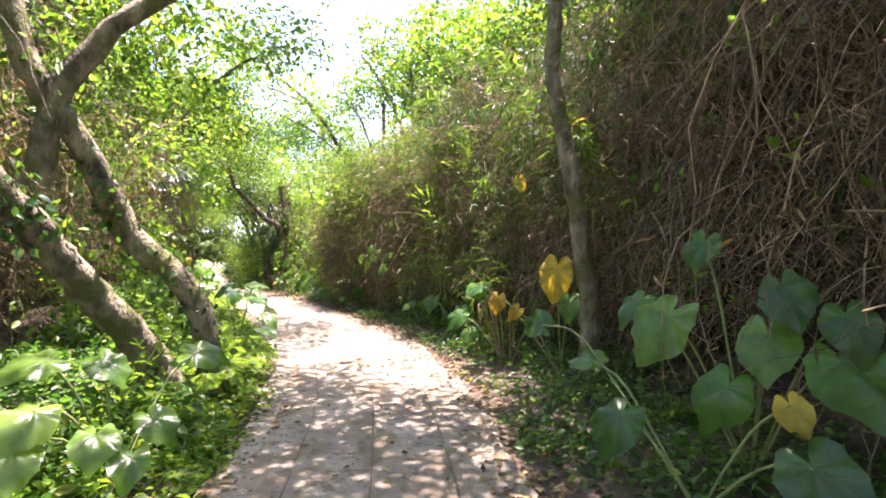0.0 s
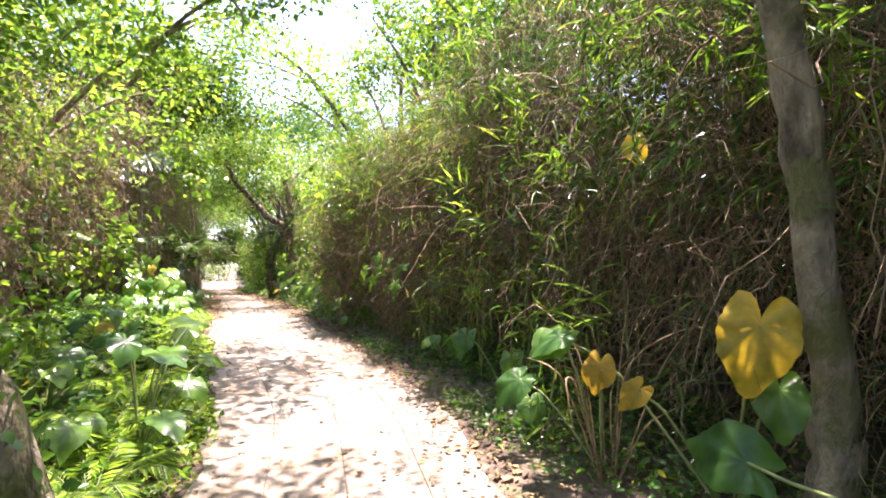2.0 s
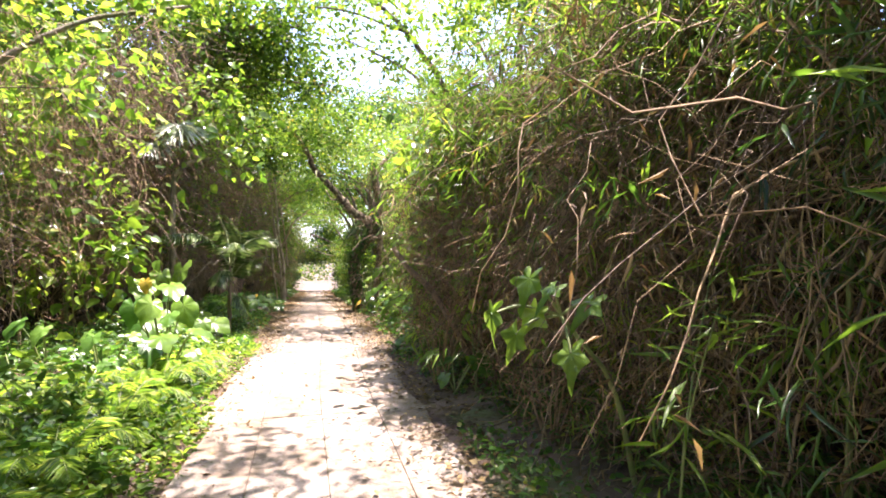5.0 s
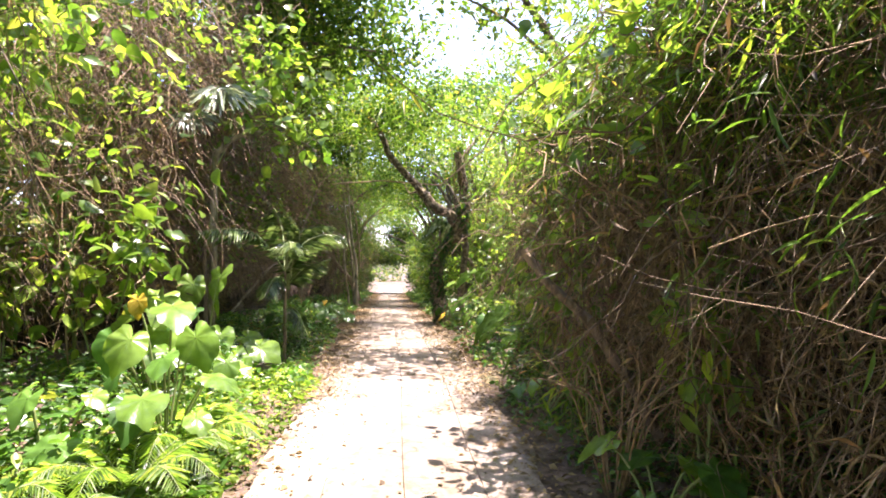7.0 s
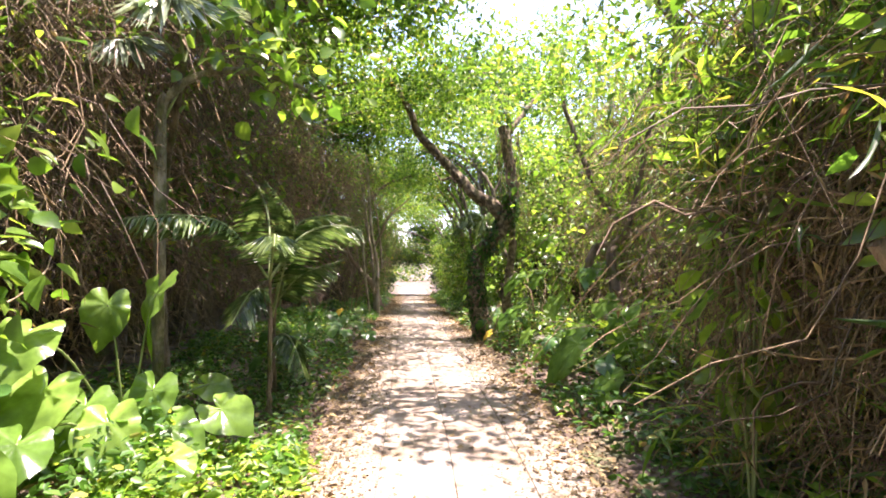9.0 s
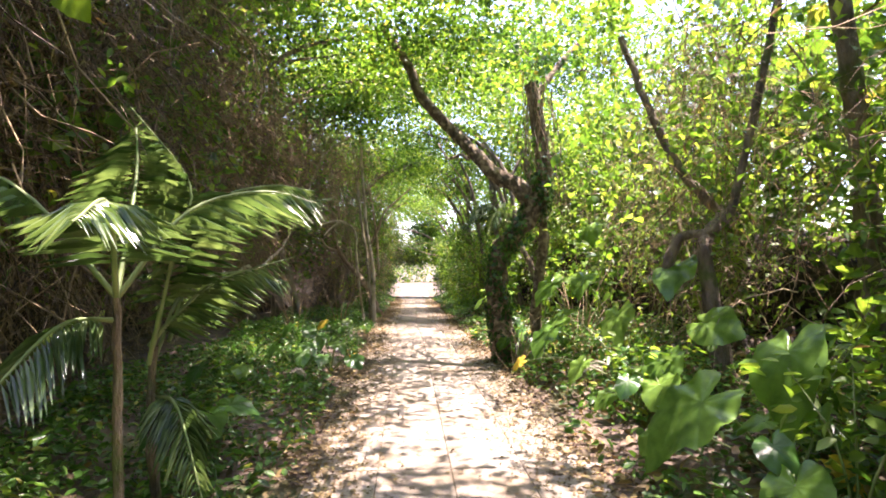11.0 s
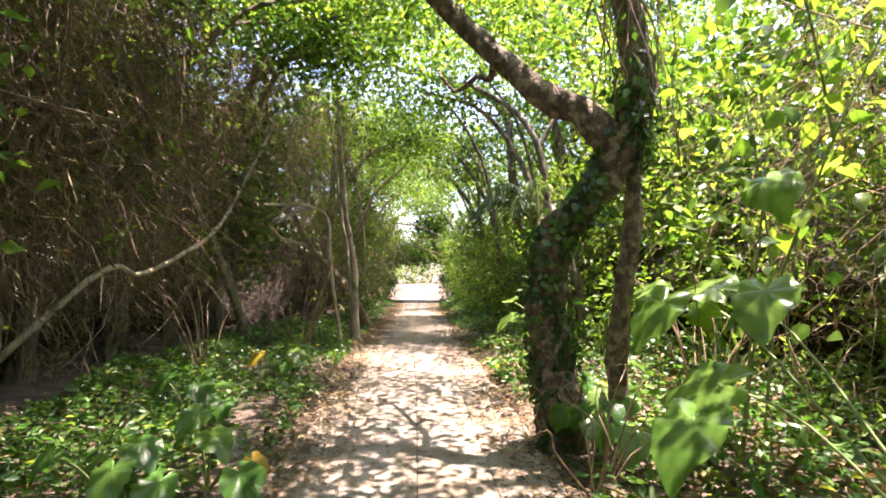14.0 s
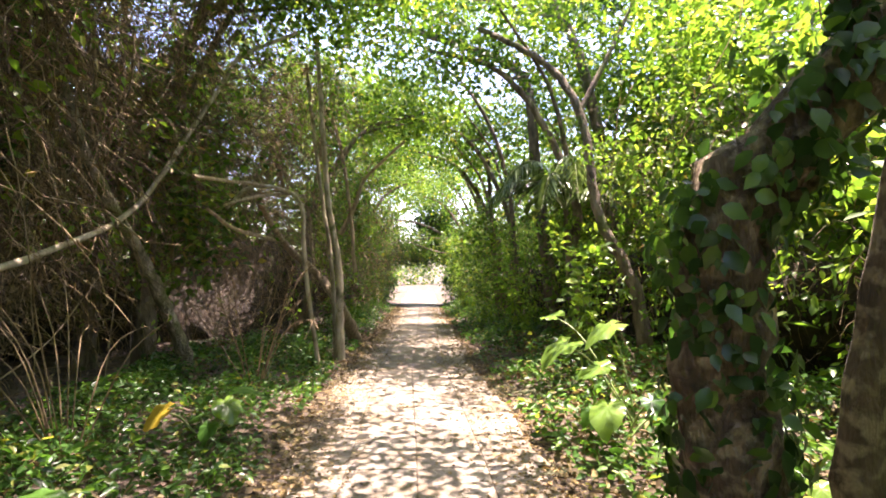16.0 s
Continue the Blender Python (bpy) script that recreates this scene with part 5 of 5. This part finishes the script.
for yy_, o_, h_, n_, s_ in [(14.7, -3.9, 3.6, 300, 0.2), (15.8, -3.9, 4.4, 320, 0.18), (13.4, 1.5, 3.2, 260, 0.15), (14.7, 1.6, 3.4, 260, 0.16), (12.2, 1.65, 3.3, 240, 0.14), (10.2, -2.9, 1.6, 160, 0.14), (8.3, -2.6, 1.2, 140, 0.12), (6.6, -2.2, 0.9, 140, 0.11), (7.0, -3.2, 1.6, 160, 0.14), (11.5, -2.2, 0.8, 120, 0.13), (4.3, -1.9, 0.7, 110, 0.1),
                            (16.8, 2.0, 0.9, 150, 0.12), (17.6, 2.4, 1.1, 160, 0.13), (19.0, 2.0, 0.8, 140, 0.11), (24.5, 2.6, 1.6, 200, 0.14), (26.0, 2.2, 1.8, 220, 0.14), (27.6, 2.6, 2.2, 240, 0.14), (29.5, 2.1, 1.7, 220, 0.13), (23.2, 3.4, 2.4, 260, 0.16), (20.6, 4.0, 2.8, 280, 0.17),
                            (22.0, 4.2, 3.0, 280, 0.17), (18.0, 3.6, 2.4, 260, 0.16), (31.5, -1.7, 1.0, 160, 0.11), (33.5, 1.9, 1.7, 200, 0.12), (36.5, 1.8, 1.9, 200, 0.12), (39.5, 1.8, 2.0, 200, 0.12), (34.0, -1.8, 1.4, 180, 0.12), (38.0, -1.8, 1.8, 200, 0.12), (43.0, -1.8, 2.0, 200, 0.12)]:
    q_ = p(yy_, o_)
    sapling("leafy green sapling in the verge", q_, h_, n_, s_, M_LIGHT if yy_ < 16 or o_ > 0 else M_LEAF, 0.4)
for yy_, o_, h_, n_, ln_ in [(6.75, 1.6, 1.2, 120, 0.22), (7.5, 1.75, 1.6, 150, 0.22), (8.3, 1.75, 2.2, 170, 0.26), (9.3, 1.6, 1.4, 120, 0.24), (13.8, 1.5, 0.8, 80, 0.22), (16.4, 2.5, 3.4, 260, 0.28), (15.2, 2.0, 3.2, 200, 0.28), (7.9, 2.3, 3.6, 260, 0.26), (9.0, 2.2, 4.2, 300, 0.26), (10.2, 2.2, 4.4, 300, 0.26), (15.0, 1.7, 0.7, 70, 0.25)]:
    sapling("clump of narrow bamboo-like blades", p(yy_, o_), h_, n_, ln_, M_LIGHT, 0.35, REED, "bamboo_shoot")
for yy_, o_ in [(5.6, -1.6), (7.2, -1.7), (8.6, -1.75), (9.8, -1.7), (10.9, -1.75), (11.9, -1.7), (12.8, -1.65), (9.2, -2.3), (11.2, -2.6), (12.4, -2.3), (6.4, -1.5), (13.4, -1.6)]:
    q_ = p(yy_, o_)
    fern = thing("fern", (q_[0], q_[1], float(ground_z(q_[0], q_[1]))), "bright green fern in the sunny verge", "fern", "ferns")
    for k in range(9):
        a = k * 0.7 + RNG.uniform(0, 0.4)
        d = np.array([math.cos(a), math.sin(a), 0])
        g = np.array([q_[0], q_[1], float(ground_z(q_[0], q_[1]))])
        frond(fern, [g, g + d * 0.18 + [0, 0, 0.24], g + d * 0.42 + [0, 0, 0.3 + 0.08 * RNG.random()], g + d * 0.62 + [0, 0, 0.22]], 0.17, 30, 0.1, leaf=M_LIGHT, thick=0.4, single=False)


def climber(label, stems, n, size, mat=None, spread=0.16, shape=OVATE):
    """A leafy climbing plant along given stems, leaves hanging in sprays."""
    base = stems[0][0]
    t = thing("climbing_plant", base, label, "plant", "climbers")
    at_ = []
    for pts in stems:
        L = spline(pts, 24)
        V, F = tubes(L[None], np.linspace(0.011, 0.004, 24)[None], 6)
        part("stem", mesh_of("stem", V, F, M_STEM, True), t)
        at_.append(L[6:])
    at_ = np.concatenate(at_)
    pos = at_[RNG.integers(0, len(at_), n)]
    off = RNG.standard_normal((n, 3)) * spread
    tip, nrm = scatter_dirs(n, 0.55, 0.3)
    V, F = leaves(shape, pos + off, tip * 0.6 + unit(off) * 0.6, nrm + np.array([0, -0.25, 0.2]), size * (0.55 + 0.65 * RNG.random(n)))
    part("foliage", mesh_of("foliage", V, F, mat or M_OVATE, True), t, kind="stuff")


climber("climbing plant with light green oval leaves over the verge", [[(-7.7, 13.6, 0.7), (-7.6, 13.75, 1.6), (-7.45, 13.9, 2.6), (-7.25, 14.05, 3.15)], [(-7.7, 13.6, 0.7), (-7.75, 13.4, 1.5), (-7.9, 13.3, 2.2), (-8.1, 13.2, 2.7)], [(-7.6, 13.75, 1.6), (-7.4, 13.7, 2.0), (-7.3, 13.6, 2.3), (-7.35, 13.45, 2.5)]], 230, 0.2, spread=0.2)
climber("leafy creeper spread over the bare arching branch", [[(-7.95, 15.4, 3.3), (-7.77, 15.63, 3.9), (-7.42, 15.84, 4.0), (-7.0, 16.06, 3.9), (-6.7, 16.1, 3.7)], [(-7.77, 15.63, 3.9), (-7.6, 15.8, 4.5), (-7.2, 16.0, 4.8), (-6.7, 16.2, 4.6)], [(-7.6, 15.8, 4.5), (-7.7, 15.9, 5.0), (-7.4, 16.1, 5.5)]], 330, 0.19, spread=0.26)
climber("creeper with yellow-green leaves hanging from the canopy", [[(-8.6, 12.6, 2.6), (-7.9, 12.8, 3.8), (-7.3, 13.0, 4.4), (-6.7, 13.0, 4.3)], [(-7.9, 12.8, 3.8), (-7.6, 12.6, 4.6), (-7.0, 12.7, 5.0)]], 170, 0.19, spread=0.24)
climber("leafy creeper hanging beside the crooked tree", [[(-5.9, 22.2, 0.6), (-5.8, 22.3, 1.8), (-5.9, 22.4, 3.0), (-6.1, 22.5, 4.0)], [(-5.8, 22.3, 1.8), (-5.5, 22.0, 2.8), (-5.2, 21.8, 3.6)], [(-5.5, 22.0, 2.8), (-5.7, 21.7, 3.6), (-6.0, 21.5, 4.4)]], 170, 0.15, spread=0.3)

climber("light green leafy sprays overhanging from the thicket", [[P3(13.6, 2.2, 0.4), P3(13.5, 1.9, 2.0), P3(13.2, 1.5, 3.0), P3(12.8, 1.2, 3.1)], [P3(13.5, 1.9, 2.0), P3(13.9, 1.5, 2.8), P3(14.3, 1.2, 2.9)], [P3(13.5, 1.9, 2.0), P3(12.8, 1.6, 2.6), P3(12.3, 1.3, 2.5)]], 170, 0.15, spread=0.22)


def bamboo_cane(base, tip_, n, ln):
    """A thin cane that arches out and bears whorls of narrow blades."""
    b, e = np.array(base, float), np.array(tip_, float)
    t = thing("bamboo_cane", b, "thin arching bamboo cane with narrow drooping blades", "bamboo", "bamboo canes")
    top_ = b * 0.35 + e * 0.65 + np.array([0, 0, 0.5])
    L = spline([b, b * 0.75 + e * 0.25 + np.array([0, 0, 0.25 * (e[2] - b[2])]), top_, e], 26)
    V, F = tubes(L[None], np.linspace(0.012, 0.003, 26)[None], 6)
    part("cane", mesh_of("cane", V, F, M_STEM, True), t)
    node = L[RNG.integers(9, 26, n // 4)] + RNG.standard_normal((n // 4, 3)) * 0.1
    aim = np.repeat(unit(RNG.standard_normal(node.shape) * np.array([1, 1, 0.3]) + unit(e - b) * 0.3), 4, 0)
    pos = np.repeat(node, 4, 0)
    tip = aim + RNG.standard_normal(pos.shape) * 0.45 + np.array([0, 0, -0.5])
    V, F = leaves(REED, pos, tip, RNG.standard_normal(pos.shape) * 0.3 + np.array([0, 0, 1.0]), ln * (0.6 + 0.6 * RNG.random(len(pos))))
    part("foliage", mesh_of("foliage", V, F, M_LIGHT if RNG.random() < 0.2 else M_LEAF), t, kind="stuff")


for k in range(44):
    y_ = 4.8 + k * 0.255 + RNG.uniform(-0.1, 0.1)
    o_ = float(np.interp(y_, [4.8, 6.5, 9, 11, 16], [2.6, 2.5, 2.1, 1.9, 2.1]))
    b_ = p(y_, o_ + RNG.uniform(0.1, 0.5))
    e_ = p(y_ + RNG.uniform(-0.8, 0.6), o_ - RNG.uniform(0.0, 0.55), RNG.uniform(2.3, 4.6))
    if not 9.4 < y_ < 11.2 and (y_ > 9 or k % 2):
        bamboo_cane((b_[0], b_[1], float(ground_z(b_[0], b_[1]))), e_, 210, 0.23)


def rock(x, y, size):
    """A half-buried mossy stone."""
    bm = bmesh.new()
    bmesh.ops.create_icosphere(bm, subdivisions=3, radius=size)
    ph = RNG.uniform(0, 6, 3)
    for v in bm.verts:
        q = v.co / size
        v.co *= 1 + 0.16 * math.sin(q.x * 3.1 + ph[0]) * math.sin(q.y * 2.7 + ph[1]) + 0.07 * math.sin(q.z * 7 + ph[2]) + RNG.normal() * 0.018
        v.co.z *= 0.72
    me = bpy.data.meshes.new("rock")
    bm.to_mesh(me)
    bm.free()
    me.materials.append(M_ROCK)
    me.polygons.foreach_set("use_smooth", np.ones(len(me.polygons), bool))
    ob = new("rock", me)
    ob.location = (x, y, float(ground_z(x, y)) + size * 0.3)
    tagged(ob, "yellowish mossy stone half buried in the verge", "rock", "verge rocks")


for x_, y_, s_ in [(-9.17, 19.78, 0.14), (-9.95, 21.49, 0.13), (-9.45, 20.52, 0.09), (-5.68, 21.32, 0.26), (-9.67, 21.23, 0.12)]:
    rock(x_, y_, s_)


def ivy(owner, pts, n, r0, r1, low=60):
    IV = spline(pts, 200)
    k_ = (RNG.random(n) ** 1.5 * 199).astype(int)
    d_ = unit(RNG.standard_normal((n, 3)) * np.array([1, 1, 0.5]))
    patch = np.sin(k_ * 0.11 + d_[:, 0] * 3) + 0.6 * np.sin(d_[:, 1] * 4 + k_ * 0.05) + 0.8 * (k_ < low)
    at_, nn = (IV[k_] + d_ * RNG.uniform(r0, r1, (n, 1)))[patch > -0.3], d_[patch > -0.3]
    V, F = leaves(OVAL, at_, RNG.standard_normal(at_.shape) * 0.4 + np.array([0, 0, -0.6]), nn + 0.2, RNG.uniform(0.04, 0.1, len(at_)))
    part("ivy", mesh_of("ivy", V, F, M_DARK), owner, "dark green ivy leaves", "stuff")


ivy(bent, [(-7.28, 22.6, 0.35), (-7.31, 22.59, 0.85), (-7.38, 22.57, 1.37), (-7.41, 22.57, 1.87), (-7.38, 22.57, 2.24), (-7.12, 22.61, 2.52), (-6.86, 22.63, 2.83), (-6.74, 22.63, 3.18), (-6.65, 22.63, 3.56)], 3800, 0.17, 0.26)
ivy(bent, [(-6.74, 22.63, 3.18), (-6.65, 22.63, 3.56), (-6.71, 22.63, 3.95), (-6.85, 22.6, 4.9)], 300, 0.11, 0.3)
ivy(pair, [(-2.35, 5.5, 0.1), (-2.45, 5.26, 1.2), (-2.94, 5.0, 1.8), (-3.09, 4.7, 2.45), (-3.36, 4.4, 3.1), (-3.6, 4.2, 4.2)], 700, 0.13, 0.24)
ivy(pair, [(-2.9, 3.8, 1.78), (-3.05, 3.2, 2.4), (-3.3, 2.3, 3.6)], 500, 0.1, 0.3)


def litter(label, n, y0, y1, centre, spread, mat, lo, hi):
    y = RNG.uniform(y0, y1, n)
    o = RNG.choice([-1, 1], n) * np.abs(RNG.normal(centre, spread, n))
    pos = p(y, o)
    pos[:, 2] = np.where(np.abs(o) < 1.1, rise(pos[:, 1]) + 0.008, ground_z(pos[:, 0], pos[:, 1]) + 0.01) + 0.006 * RNG.random(n)
    tip = RNG.standard_normal((n, 3)) * np.array([1, 1, 0.15])
    nrm = RNG.standard_normal((n, 3)) * 0.3 + np.array([0, 0, 1])
    V, F = leaves(KITE, pos, tip, nrm, RNG.uniform(lo, hi, n))
    tagged(new("leaf_litter", mesh_of("leaf_litter", V, F, mat)), label, "leaf litter", kind="stuff")


litter("dry brown leaves gathered along the path edges", 15000, -2, 46, 1.15, 0.2, M_DRY, 0.03, 0.09)
litter("thick brown leaf litter along the shady path", 20000, 14.5, 44, 1.02, 0.2, M_DRY, 0.02, 0.05)
litter("scattered dry leaves on the path", 1700, -2, 46, 0.5, 0.4, M_DRY, 0.02, 0.07)
litter("brown leaf crumbs spread from the edges of the shady path", 17000, 15.0, 44, 0.8, 0.22, M_DRY, 0.015, 0.042)
litter("fine brown leaf crumbs along the path", 13000, -2, 40, 1.0, 0.2, M_DRY, 0.012, 0.035)

# ---- concrete path ----
yy = np.arange(-12, 62, 0.5)
prof = [(-1.14, -0.14), (-1.1, -0.02), (1.1, -0.02), (1.14, -0.14)]
V = np.stack([p(yy, np.full(len(yy), a), b) for a, b in prof], 1)
i = (np.arange(len(yy) - 1)[:, None] * 4 + np.arange(3)).ravel()
path = new("path", mesh_of("path", V.reshape(-1, 3), np.stack([i, i + 1, i + 5, i + 4], -1), M_SOIL, True))
tagged(path, "old weathered concrete footpath with lengthwise joints", "path", kind="structure")
LANES = [-1.03, -0.52, 0.02, 0.56, 1.03]
for lane in range(4):
    a0, a1 = LANES[lane] + 0.003, LANES[lane + 1] - 0.003
    y = -12.0
    while y < 60:
        ln = 3.0 if y < 48 else 6.0
        ys = np.linspace(y + 0.003, y + ln - 0.003, 7)
        up = RNG.normal() * 0.002
        l = np.full(7, a0) + (RNG.normal(0, 0.045, 7) if lane == 0 else 0)
        r = np.full(7, a1) + (RNG.normal(0, 0.045, 7) if lane == 3 else 0)
        rows = [p(ys, l, -0.06), p(ys, l, -0.004 + up), p(ys, l + 0.006, up), p(ys, r - 0.006, up), p(ys, r, -0.004 + up), p(ys, r, -0.06)]
        V = np.stack(rows, 1)
        i = (np.arange(6)[:, None] * 6 + np.arange(5)).ravel()
        part("slab", mesh_of("slab", V.reshape(-1, 3), np.stack([i, i + 1, i + 7, i + 6], -1), M_CONCRETE), path)
        y += ln
